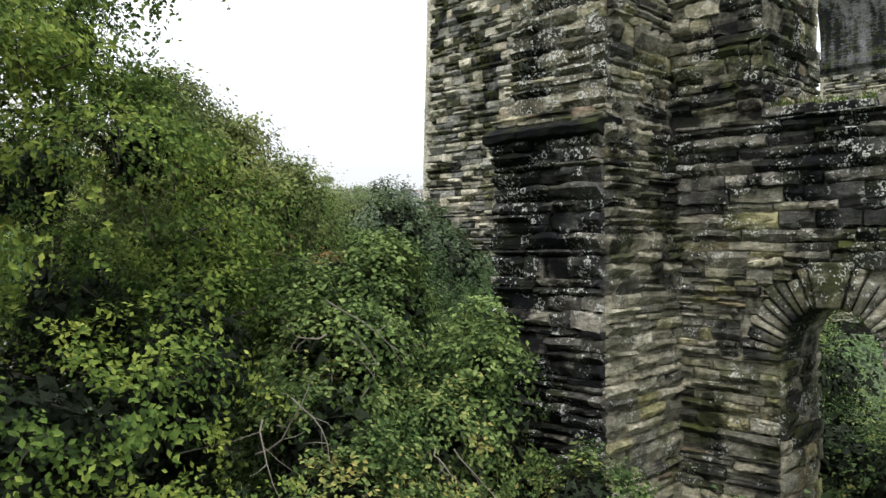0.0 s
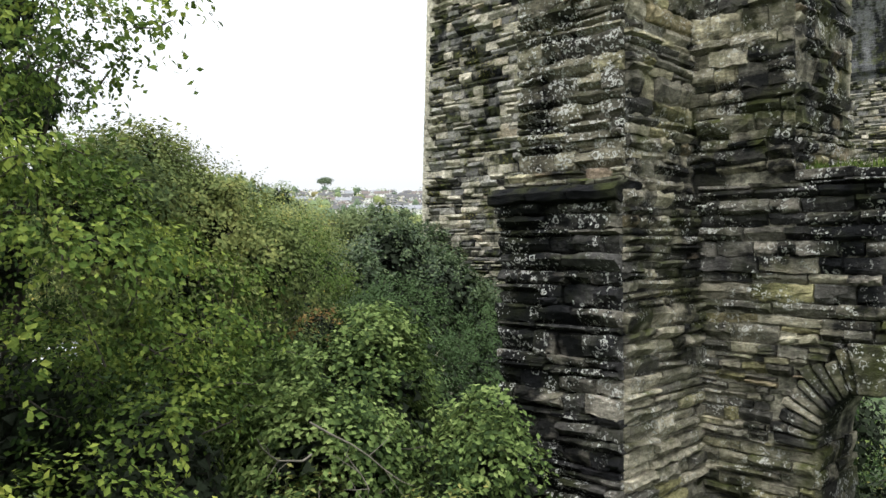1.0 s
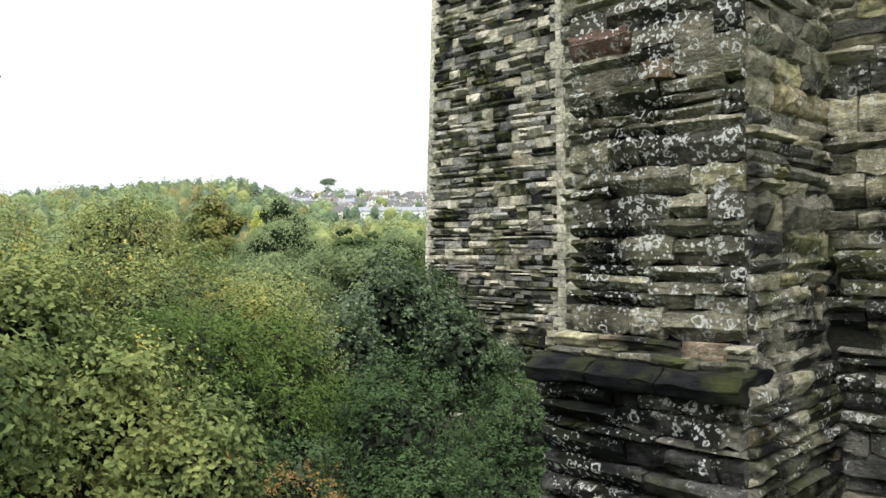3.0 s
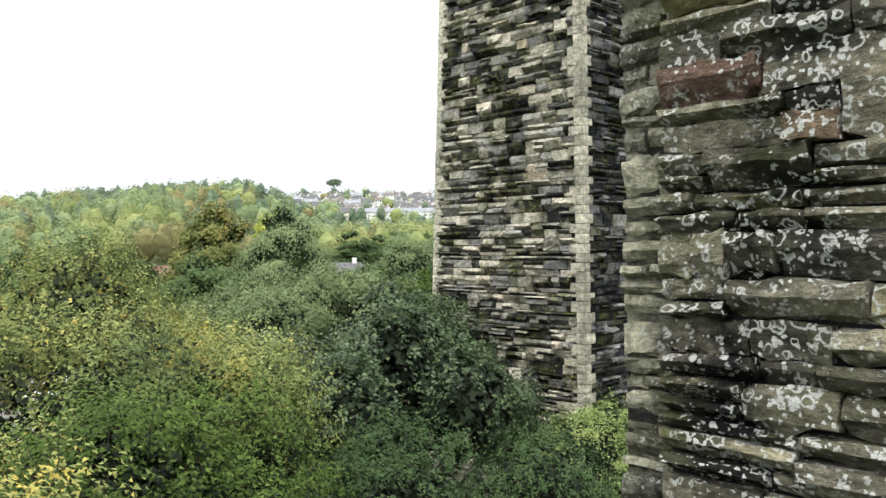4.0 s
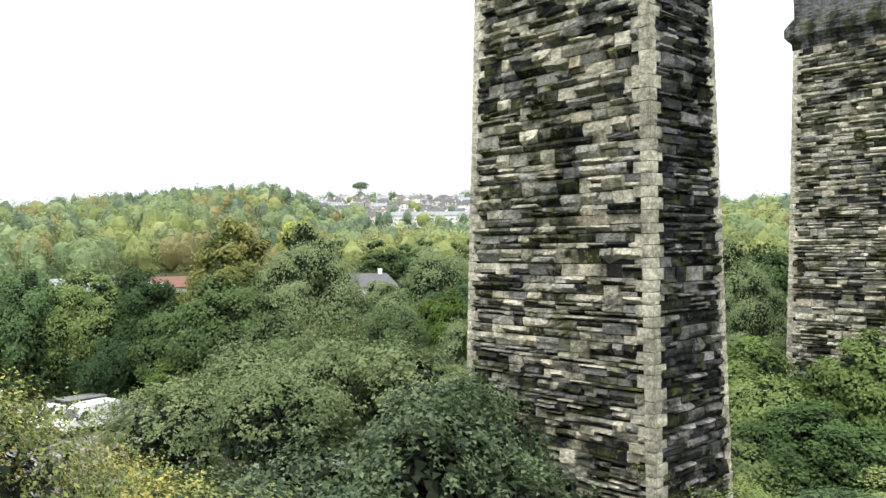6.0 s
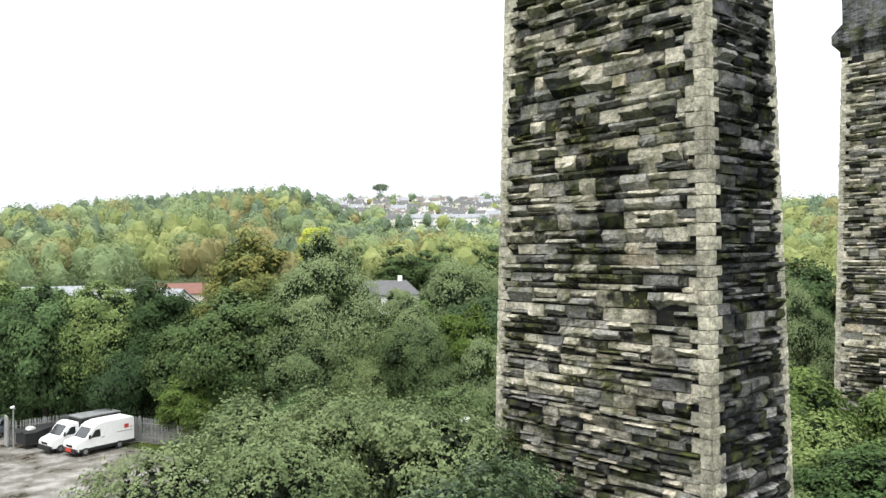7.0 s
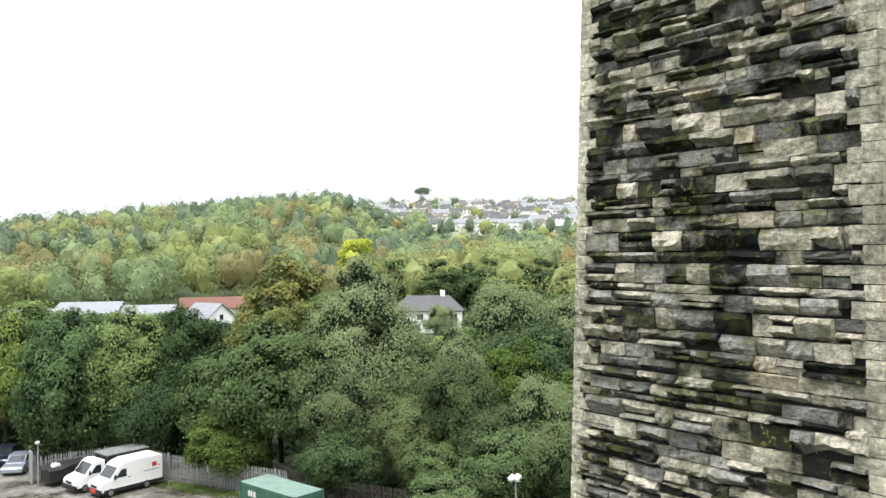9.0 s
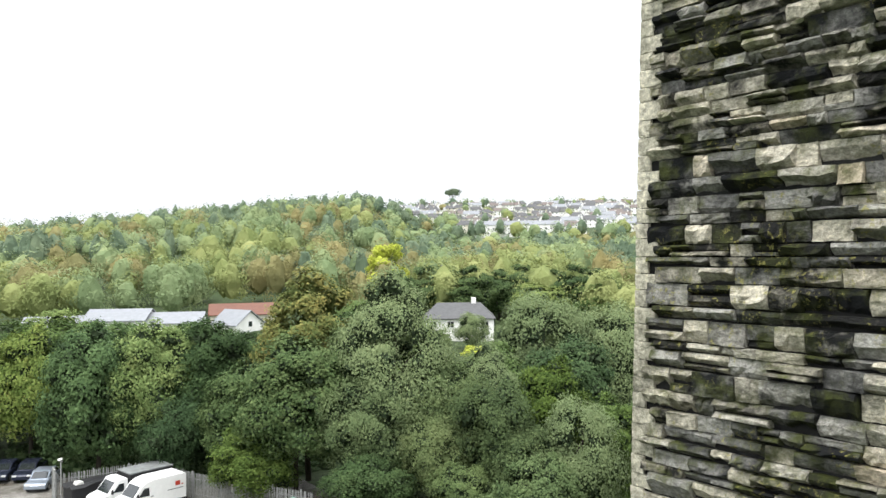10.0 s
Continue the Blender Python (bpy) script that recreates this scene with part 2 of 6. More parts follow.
LEAF_ALDER = leaf_material("dark_alder_leaf", (0.0172, 0.0343, 0.014), (0.0452, 0.0764, 0.0312), (0.117, 0.156, 0.0702), None, 1.2, 0.7, 1.0, gloss=0.2)
LEAF_GREEN = leaf_material("green_leaf", (0.045, 0.078, 0.028), (0.105, 0.16, 0.055), (0.21, 0.27, 0.1), (0.28, 0.29, 0.095), 0.45, 0.25, 0.7, 0.6, hue=0.014)
LEAF_SALTREE = leaf_material("grey_green_sallow_leaf", (0.0496, 0.0784, 0.036), (0.096, 0.136, 0.06), (0.176, 0.22, 0.1), None, 0.5, 0.25, 0.7, 0.55, hue=0.012)
LEAF_WILLOW = leaf_material("willow_leaf", (0.1, 0.14, 0.065), (0.175, 0.225, 0.105), (0.28, 0.33, 0.16), None, 0.4, 0.25, 0.5, 0.2)
LEAF_OSIER = leaf_material("grey_green_osier_leaf", (0.051, 0.0782, 0.0357), (0.115, 0.155, 0.068), (0.2, 0.246, 0.115), None, 0.5, 0.3, 1.4, 0.3)
LEAF_AUTUMN = leaf_material("autumn_leaf", (0.05, 0.075, 0.026), (0.12, 0.15, 0.05), (0.24, 0.22, 0.07), (0.34, 0.26, 0.08), 0.25, 0.3, 1.3)
LEAF_YELLOW = leaf_material("yellow_leaf", (0.3, 0.36, 0.05), (0.48, 0.53, 0.08), (0.6, 0.62, 0.12), None, 0.5)
# far woods: leaf colours lifted above near ones, with distance haze mixed in
LEAF_WOOD = leaf_material("hazed_wood_leaf", (0.116, 0.165, 0.0765), (0.184, 0.242, 0.117), (0.272, 0.32, 0.158), None, 0.09, 0.08, 0.9, 0.1, 2, cells=0.4)
LEAF_WOOD_WARM = leaf_material("hazed_olive_leaf", (0.145, 0.184, 0.063), (0.228, 0.262, 0.099), (0.301, 0.315, 0.126), (0.359, 0.335, 0.117), 0.09, 0.08, 0.9, 0.1, 2, cells=0.4)
LEAF_WOOD_RUSSET = leaf_material("hazed_russet_leaf", (0.165, 0.165, 0.072), (0.228, 0.213, 0.0945), (0.291, 0.247, 0.108), None, 0.09, 0.08, 0.9, 0.1, 2, cells=0.4)
LEAF_WOOD_FIR = leaf_material("hazed_fir_leaf", (0.0873, 0.131, 0.0855), (0.136, 0.184, 0.117), (0.194, 0.242, 0.149), None, 0.06, 0.08, 0.9, 0.1, 2, cells=0.4)
# twigs far darker than bark: the shade inside bushes is in their colour
INNER_TWIG = plain("shade_dark_inner_twig", (0.014, 0.015, 0.009), 0.95, 0, 0.5, 5, 0.05)
# inner leaves of tree crowns, darkened so the crown's shade lies in the colour
TREE_INNER = plain("shade_painted_crown_leaf", (0.036, 0.056, 0.025), 0.95, 0, 0.6, 1.5, 0.1)
# leaf filler in bushes, near black so that gaps are painted as shade
INNER_LEAF = plain("shade_painted_inner_leaf", (0.011, 0.018, 0.007), 0.95, 0, 0.6, 3, 0.1)
LEAF_HAZEL = leaf_material("hazel_leaf", (0.018, 0.036, 0.01), (0.085, 0.135, 0.03), (0.22, 0.27, 0.055), (0.33, 0.35, 0.08), 0.9, 0.45, 1.8, through_light=0.25)
LEAF_RUST = leaf_material("rusty_bracken_leaf", (0.07, 0.05, 0.02), (0.17, 0.11, 0.04), (0.26, 0.17, 0.06), None, 2.0)
DEAD_WOOD = plain("dead_grey_wood", (0.13, 0.118, 0.095), 0.9, 0, 0.3, 12)
GRASS_LEAF = leaf_material("grass_blade", (0.04, 0.07, 0.015), (0.09, 0.13, 0.03), (0.16, 0.19, 0.05))


# ---- mesh helpers ----
def mesh_np(name, verts, quads, mat, smooth=False):
    """A mesh of quads, or of triangles, from arrays."""
    verts, quads = np.asarray(verts, np.float32).reshape(-1, 3), np.asarray(quads, np.int32)
    me = bpy.data.meshes.new(name)
    me.vertices.add(len(verts))
    me.vertices.foreach_set("co", verts.ravel())
    me.loops.add(quads.size)
    me.loops.foreach_set("vertex_index", quads.ravel())
    me.polygons.add(len(quads))
    me.polygons.foreach_set("loop_start", np.arange(0, quads.size, quads.shape[1], dtype=np.int32))
    me.update(calc_edges=True)
    me.polygons.foreach_set("use_smooth", np.full(len(quads), smooth))
    me.materials.append(mat)
    return me


def hang(name, me, parent=None, label=""):
    ob = new(name, me)
    ob.parent = parent
    if label:
        ob["label"] = label
    return ob


def part(name, bm, mat, parent=None, label=""):
    me = bpy.data.meshes.new(name)
    bm.to_mesh(me)
    bm.free()
    me.materials.append(mat)
    return hang(name, me, parent, label)


def thing(name, at=(0, 0, 0), label="", category="", group="", kind=""):
    e = new(name)
    e.location = at
    return tagged(e, label, category, group, kind)


def box(bm, x0, x1, y0, y1, z0, z1, bevel=0.0):
    m = Matrix.LocRotScale(((x0 + x1) / 2, (y0 + y1) / 2, (z0 + z1) / 2), None, (x1 - x0, y1 - y0, z1 - z0))
    v = bmesh.ops.create_cube(bm, size=1, matrix=m)["verts"]
    if bevel:
        bmesh.ops.bevel(bm, geom=list({e for w in v for e in w.link_edges}), offset=bevel, segments=2, affect="EDGES", profile=0.5)


def boxed(*args, **kw):
    bm = bmesh.new()
    box(bm, *args, **kw)
    return bm


def tube(points, radii, sides=6):
    """Vertices and quads of a tapered tube along points."""
    p, rr = np.asarray(points, float), np.asarray(radii, float)
    d = np.gradient(p, axis=0)
    d /= np.linalg.norm(d, axis=1)[:, None] + 1e-9
    ref = np.where(np.abs(d[:, 2:3]) > 0.9, [[1.0, 0, 0]], [[0, 0, 1.0]])
    a = np.cross(d, ref)
    a /= np.linalg.norm(a, axis=1)[:, None] + 1e-9
    b = np.cross(d, a)
    ang = np.linspace(0, 2 * np.pi, sides, endpoint=False)
    v = p[:, None] + rr[:, None, None] * (a[:, None] * np.cos(ang)[None, :, None] + b[:, None] * np.sin(ang)[None, :, None])
    n = len(p)
    q = [(i * sides + j, i * sides + (j + 1) % sides, (i + 1) * sides + (j + 1) % sides, (i + 1) * sides + j) for i in range(n - 1) for j in range(sides)]
    return v.reshape(-1, 3), np.array(q)


def join(pieces):
    vs, qs, k = [], [], 0
    for v, q in pieces:
        vs.append(v), qs.append(np.asarray(q) + k)
        k += len(v)
    return np.concatenate(vs), np.concatenate(qs)


# ---- masonry ----
NU, NV = 5, 3


def stone_shape(r, rough=1.0, ragged=0.03):
    """A rock-faced stone in a unit box: u and v from 0 to 1 across its face, w out of the wall, 50 triangles.
    Half of them jut out above and are broken away in a scoop below, some are split flat, the rest are lumpy."""
    u = np.concatenate([[0], np.sort(np.clip(np.linspace(0, 1, NU + 1)[1:-1] + r.uniform(-0.08, 0.08, NU - 1), 0.06, 0.94)), [1]])
    kind = r.random()
    scoop = np.clip(np.interp(u, np.sort(r.random(4)), r.uniform(0.0, 1.0, 4)) + r.normal(size=NU + 1) * 0.15, 0, 1)
    rise = np.array((0.0, r.uniform(0.16, 0.36), r.uniform(0.5, 0.78), 1.0))
    tilt, lean = r.uniform(-0.3, 0.3) * rough, r.uniform(-0.15, 0.15)
    V = []
    for j in range(NV + 1):
        for i in range(NU + 1):
            if kind < 0.5:
                w = (-0.4, 0.0, 0.88, 0.74)[j] + scoop[i] * (0.35, 0.7, 0.05, 0.0)[j]
            elif kind < 0.8:
                w = 0.56 + lean * (j - 1.5)
            else:
                w = (0.3, 0.75, 0.8, 0.4)[j] + r.uniform(-0.25, 0.25)
            w = 0.5 + (w - 0.5) * rough + tilt * (u[i] - 0.5) + r.uniform(-0.07, 0.07) * rough
            v = rise[j] + (r.uniform(-0.09, 0.09) * rough if 0 < j < NV else r.uniform(-1, 1) * ragged)
            V.append((u[i] + (r.uniform(-1, 1) * min(ragged, 0.05) * 0.4 if i in (0, NU) else 0), v, w))
    k = NU + 1
    Q = [(j * k + i, j * k + i + 1, (j + 1) * k + i + 1, (j + 1) * k + i) for j in range(NV) for i in range(NU)]
    T = [t for a, b, c, d in Q for t in ((a, b, c), (a, c, d))]
    base = len(V)
    V += [(0, 0, -0.6), (1, 0, -0.6), (1, 1, -0.6), (0, 1, -0.6)]
    sides = ([i for i in range(k)], [j * k + NU for j in range(NV + 1)], [NV * k + i for i in range(NU, -1, -1)], [j * k for j in range(NV, -1, -1)])
    for n, row in enumerate(sides):
        T += [(row[i + 1], row[i], base + n) for i in range(len(row) - 1)]
        T.append((row[-1], base + n, base + (n + 1) % 4))
    return np.array(V), np.array(T)


def courses(r, u0, u1, v0, v1, high, wide, skip=None, split=0.35, over=None):
    """Rubble in rough courses: rectangles (u0, u1, v0, v1) that fill a face."""
    out, v = [], v0
    while v < v1 - 0.03:
        h = min(r.uniform(*high), v1 - v)
        if v1 - v - h < 0.05:
            h = v1 - v
        u = u0
        while u < u1 - 0.02:
            w = min(r.uniform(*wide) * (0.7 + h / high[1] * 0.5), u1 - u)
            if u1 - u - w < 0.12:
                w = u1 - u
            rows = [(v, v + h)]
            if h > (over or high[0] * 1.4) and r.random() < split:
                c = r.uniform(0.35, 0.65)
                rows = [(v, v + h * c), (v + h * c, v + h)]
            for a, b in rows:
                if not (skip and skip((u + u + w) / 2, (a + b) / 2, u, u + w, a, b)):
                    out.append((u, u + w, a, b))
            u += w
        v += h
    return out


class Face:
    """A wall's face: origin, unit way along it, way up (with the batter in it) and outward normal."""

    def __init__(self, origin, along, normal, batter=0.0):
        self.o, self.a, self.n = np.array(origin, float), np.array(along, float), np.array(normal, float)
        self.up = np.array((0, 0, 1.0)) - self.n * batter

    def matrix(self, u, v, out, sx, sy, sz, tilt=0.0):
        if tilt:
            c, t = math.cos(tilt), math.sin(tilt)
            a, up = self.a * c + self.up * t, self.up * c - self.a * t
            p = self.o + self.a * (u + sx / 2) + self.up * (v + sy / 2) + self.n * out - a * sx / 2 - up * sy / 2
            return Matrix(((a[0] * sx, up[0] * sy, self.n[0] * sz, p[0]), (a[1] * sx, up[1] * sy, self.n[1] * sz, p[1]), (a[2] * sx, up[2] * sy, self.n[2] * sz, p[2]), (0, 0, 0, 1)))
        p = self.o + self.a * u + self.up * v + self.n * out
        m = Matrix(((*(self.a[0:1] * sx), self.up[0] * sy, self.n[0] * sz, p[0]), (self.a[1] * sx, self.up[1] * sy, self.n[1] * sz, p[1]), (self.a[2] * sx, self.up[2] * sy, self.n[2] * sz, p[2]), (0, 0, 0, 1)))
        return m

    def put(self, shape, u, v, out, sx, sy, sz, tilt=0.0):
        if tilt:
            c, t = math.cos(tilt), math.sin(tilt)
            a, up = self.a * c + self.up * t, self.up * c - self.a * t
            s = (shape - (0.5, 0.5, 0)) * (sx, sy, sz)
            return self.o + self.a * (u + sx / 2) + self.up * (v + sy / 2) + self.n * out + s[:, :1] * a + s[:, 1:2] * up + s[:, 2:] * self.n
        s = shape * (sx, sy, sz)
        return self.o + self.a * u + self.up * v + self.n * out + s[:, :1] * self.a + s[:, 1:2] * self.up + s[:, 2:] * self.n


SHAPES = [stone_shape(np.random.default_rng(100 + i)) for i in range(40)]
RUBBLE_SHAPES = [stone_shape(np.random.default_rng(300 + i), 0.85, 0.11) for i in range(36)]
FLAT_SHAPES = [stone_shape(np.random.default_rng(200 + i), 0.3, 0.015) for i in range(12)]
FACE_SHAPES = [stone_shape(np.random.default_rng(600 + i), 0.85, 0.15) for i in range(40)]
POOLS = {"face": FACE_SHAPES, "rough": SHAPES, "rubble": RUBBLE_SHAPES, "flat": FLAT_SHAPES}
SHAPE_MESH = {}


def shape_mesh(kind, i, mat):
    key = (kind, i, mat.name)
    if key not in SHAPE_MESH:
        v, q = POOLS[kind][i]
        SHAPE_MESH[key] = mesh_np("stone", v, q, mat)
    return SHAPE_MESH[key]


def lay(r, parent, face, rects, mat, gap, deep, single=None, kind="rough", name="stone", jut=(0.0, 0.02), turn=0.0):
    """Lays stones on a face: those that single() picks become objects, the rest one mesh, which is returned as a piece."""
    rest = []
    pool = POOLS[kind]
    for u0, u1, v0, v1 in rects:
        i = int(r.integers(len(pool)))
        g = gap * r.uniform(0.6, 1.3)
        sx, sy, sz = max(u1 - u0 - g, 0.02), max(v1 - v0 - g, 0.02), r.uniform(*deep)
        args = (u0 + g / 2, v0 + g / 2, r.uniform(*jut), sx, sy, sz, r.normal() * turn / max(1.0, sx / 0.35) if turn else 0.0)
        if single and single((u0 + u1) / 2, (v0 + v1) / 2):
            ob = hang(name, shape_mesh(kind, i, mat), parent)
            ob.matrix_basis = face.matrix(*args)
        else:
            rest.append((face.put(pool[i][0], *args), pool[i][1]))
    return rest


# ---- ground ----
def lerp(x, xs, ys):
    return np.interp(x, xs, ys)


def ground_z(x, y):
    """Height of the ground: a bank by the ruin, the yard below it, then the far side of the valley."""
    x, y = np.asarray(x, float), np.asarray(y, float)
    d = 0.45 * x + 0.9 * y
    dist = np.hypot(x, y)
    near = lerp(d, [-60, 6, 20, 34, 58, 66, 96, 126, 152, 200], [9, 8, 7.2, 5.2, 1.2, 0.2, 0.2, 3.2, 5.2, 9])
    az = np.degrees(np.arctan2(x, y))
    top = lerp(az, [-40, 5, 14, 22, 30, 36, 60, 90, 140], [18, 27, 36, 46, 54, 57, 40, 30, 18])
    wooded = 9 + (top - 9) * lerp(dist, [190, 300, 420, 560, 700, 900, 3000], [0, 0.3, 0.6, 0.88, 1.0, 1.0, 1.0])
    town = lerp(dist, [190, 300, 420, 560, 700, 850, 950, 3000], [9, 10, 15, 32, 48, 64, 69, 69])
    c = lerp(az, [31.5, 35, 51, 56], [0, 1, 1, 0])
    far = wooded * (1 - c) + town * c
    k = lerp(dist, [150, 230], [0, 1])
    return near * (1 - k) + far * k


def grid_sheet(xs, ys, lift=0.0):
    X, Y = np.meshgrid(xs, ys)
    Z = ground_z(X, Y) + lift
    V = np.stack([X, Y, Z], -1).reshape(-1, 3)
    nx = len(xs)
    i = np.arange(nx - 1)
    Q = np.concatenate([np.stack([i + j * nx, i + 1 + j * nx, i + 1 + (j + 1) * nx, i + (j + 1) * nx], -1) for j in range(len(ys) - 1)])
    return V, Q


axis = np.concatenate([np.array([-3000, -1500, -800, -400, -200, -100, -60]), np.arange(-40, 160, 3.0), np.arange(165, 400, 15.0), np.arange(420, 1300, 60.0), np.array([1500, 2000, 3000])])
V, Q = grid_sheet(axis, axis)
ground = tagged(hang("ground", mesh_np("ground", V, Q, SOIL, True)), "dark leafy undergrowth and soil of the valley sides", "ground", kind="structure")

# the yard: broken asphalt with puddles
ym, yn, yl, yb = material("yard_asphalt", 0.8)
vec, _g = place(yn, yl)
patches = noise_tex(yn, yl, vec, 0.3, 9, 0.7)
gravel = noise_tex(yn, yl, vec, 26, 4, 0.7)
c = ramp(yn, [(0.34, (0.03, 0.027, 0.022)), (0.44, (0.075, 0.066, 0.05)), (0.5, (0.12, 0.112, 0.095)), (0.57, (0.2, 0.19, 0.17)), (0.66, (0.27, 0.26, 0.235))])
yl.new(patches, c.inputs[0])
yl.new(mix(yn, yl, 1.0, c.outputs[0], span(yn, yl, gravel, 0.3, 0.7, 0.5, 1.4), "MULTIPLY"), yb.inputs["Base Color"])
yl.new(span(yn, yl, patches, 0.4, 0.48, 0.12, 0.85), yb.inputs["Roughness"])
bump(yn, yl, yb, gravel, 0.4, 0.01)
V, Q = grid_sheet(np.linspace(10, 44, 35), np.linspace(46, 98, 53))
flatz = 0.24 + 0.0 * V[:, 2]
V[:, 2] = flatz
yard = tagged(hang("pavement", mesh_np("pavement", V, Q, ym)), "worn grey asphalt yard with pale patches and puddles", "pavement", kind="structure")


# ---- viaduct piers ----
def pier_section(x0, x1, y0, y1, batter, zr, z):
    o = batter * (zr - z)
    return x0 - o, x1 + o, y0 - o, y1 + o


def loft(bm, rings):
    """A closed solid through rectangles (x0, x1, y0, y1, z)."""
    vs = [[bm.verts.new(p) for p in ((a, c, z), (b, c, z), (b, d, z), (a, d, z))] for a, b, c, d, z in rings]
    for lo, hi in zip(vs, vs[1:]):
        for i in range(4):
            bm.faces.new((lo[i], lo[(i + 1) % 4], hi[(i + 1) % 4], hi[i]))
    bm.faces.new(vs[0][::-1])
    bm.faces.new(vs[-1])


def quoin_rects(v0, v1, r):
    out, v, long = [], v0, True
    while v < v1 - 0.1:
        h = min(r.uniform(0.27, 0.36), v1 - v)
        out.append((v, v + h, long))
        v, long = v + h, not long
    return out


def pier(at, seed, base, single_from=None):
    """One pier: core, rubble on all four sides, dressed quoins, corbel and the springing of the arches."""
    r = np.random.default_rng(seed)
    W, L, B, ZR, TOP = 3.65, 6.68, 0.022, 17.3, 26.6
    p = thing("viaduct_pier", at, "tapering viaduct pier of dark rock-faced rubble with pale quoins", "pier", "piers of the viaduct")
    sec = lambda z: pier_section(0, W, 0, L, B, ZR, z)
    bm = bmesh.new()
    k = 0.05
    loft(bm, [(a + k, b - k, c + k, d - k, z) for z in (base - 1, TOP) for a, b, c, d in [sec(z)]])
    part("core", bm, PIER_JOINT, p)
    a0, b0, c0, d0 = sec(base)
    H = TOP - base
    faces = [Face((a0, d0, base), (0, -1, 0), (-1, 0, 0), B), Face((a0, c0, base), (1, 0, 0), (0, -1, 0), B),
             Face((b0, c0, base), (0, 1, 0), (1, 0, 0), B), Face((b0, d0, base), (-1, 0, 0), (0, 1, 0), B)]
    widths = [d0 - c0, b0 - a0, d0 - c0, b0 - a0]
    rest, sooty, corner = [], [], []
    corners = [quoin_rects(0, H, np.random.default_rng(seed + 9 + i)) for i in range(4)]
    for fi, (f, w) in enumerate(zip(faces, widths)):
        ends = (corners[fi], corners[(fi + 1) % 4])
        def reach(v, side):
            for lo, hi, long in ends[side]:
                if lo <= v < hi:
                    return 0.52 if long == (side == 0) else 0.3
            return 0.3

        # rubble runs between the quoins, whose ends step in and out
        rects, v = [], 0.0
        while v < H - 0.04:
            h = r.choice([r.uniform(0.12, 0.19), r.uniform(0.2, 0.3), r.uniform(0.3, 0.44)], p=[0.27, 0.5, 0.23])
            h = min(h if fi < 2 else r.uniform(0.35, 0.6), H - v)
            o = B * (v + h / 2)
            left, right = o + reach(v + h / 2, 0) - 0.03, w - o - reach(v + h / 2, 1) + 0.03
            rects += courses(r, left, right, v, v + h, (h, h + 1e-4), (0.9, 1.7) if fi > 1 else (0.22, 0.72) if h < 0.24 else (0.3, 0.9), split=0.2 if fi < 2 else 0, over=0.22)
            v += h
        front = fi in (0, 1) and single_from is not None
        pick = (lambda u, v, fi=fi: single_from[0] < v + base < single_from[1] and (fi == 0 and u > single_from[2])) if front else None
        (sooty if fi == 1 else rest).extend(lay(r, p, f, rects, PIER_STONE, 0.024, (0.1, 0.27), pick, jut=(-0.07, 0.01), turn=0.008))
        for side in (0, 1):
            for lo, hi, long in ends[side]:
                o = B * (lo + hi) / 2
                n = 0.52 if long == (side == 0) else 0.3
                u = o if side == 0 else w - o - n
                i = int(r.integers(len(FLAT_SHAPES)))
                args = (u + (0.0 if side == 0 else 0.006), lo + 0.01, r.uniform(-0.004, 0.016), n - 0.012, hi - lo - 0.02, 0.06)
                if single_from is not None and fi in (0, 1) and 10 < lo + base < 24.5:
                    q = hang("quoin", shape_mesh("flat", i, QUOIN_STONE), p)
                    q.matrix_basis = f.matrix(*args)
                else:
                    corner.append((f.put(FLAT_SHAPES[i][0], *args), FLAT_SHAPES[i][1]))
    tagged(hang("rubble", mesh_np("rubble", *join(rest), PIER_STONE), p), kind="stuff")
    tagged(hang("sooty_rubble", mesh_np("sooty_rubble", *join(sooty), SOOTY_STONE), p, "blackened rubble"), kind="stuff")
    tagged(hang("dressed_stone", mesh_np("dressed_stone", *join(corner), QUOIN_STONE), p), kind="stuff")
    a, b, c, d = sec(TOP)
    bm = bmesh.new()
    loft(bm, [(a - 0.06, b + 0.06, c - 0.06, d + 0.06, TOP), (a - 0.08, b + 0.08, c - 0.08, d + 0.08, TOP + 0.32), (a - 0.38, b + 0.38, c - 0.38, d + 0.38, TOP + 0.7),
              (a - 0.38, b + 0.38, c - 0.38, d + 0.38, TOP + 1.15), (a - 0.02, b + 0.02, c - 0.02, d + 0.02, TOP + 1.75)])
    part("corbel", bm, SPRINGER, p, "mossy projecting stone cap")
    bm = bmesh.new()
    rings, R = [], 11.0
    for t in np.linspace(0, 7.5, 12):
        fl = R - math.sqrt(R * R - t * t)
        rings.append((a + 0.02 - fl, b - 0.02 + fl, c + 0.02, d - 0.02, TOP + 1.7 + t))
    loft(bm, rings)
    part("springer", bm, SPRINGER, p, "streaked grey springing of the arches")
    return p


pier((25.12, 18.97, 0), 3, 4.0, (11.5, 20.5, 2.4))
far_pier = pier((51.3, 19.9, 0), 5, 4.0)
copy_thing(far_pier, pose(77.3, 20.0, 0))

# ---- ruined pier of the old viaduct ----
ruin = thing("ruined_pier", (9, 5, 0), "ruined pier of dark lichen-spotted slate rubble with a stepped buttress", "ruin")
ruin_r = np.random.default_rng(21)


def in_ruin(bm, mat, name, label=""):
    bmesh.ops.translate(bm, verts=bm.verts, vec=(-9, -5, 0))
    return part(name, bm, mat, ruin, label)


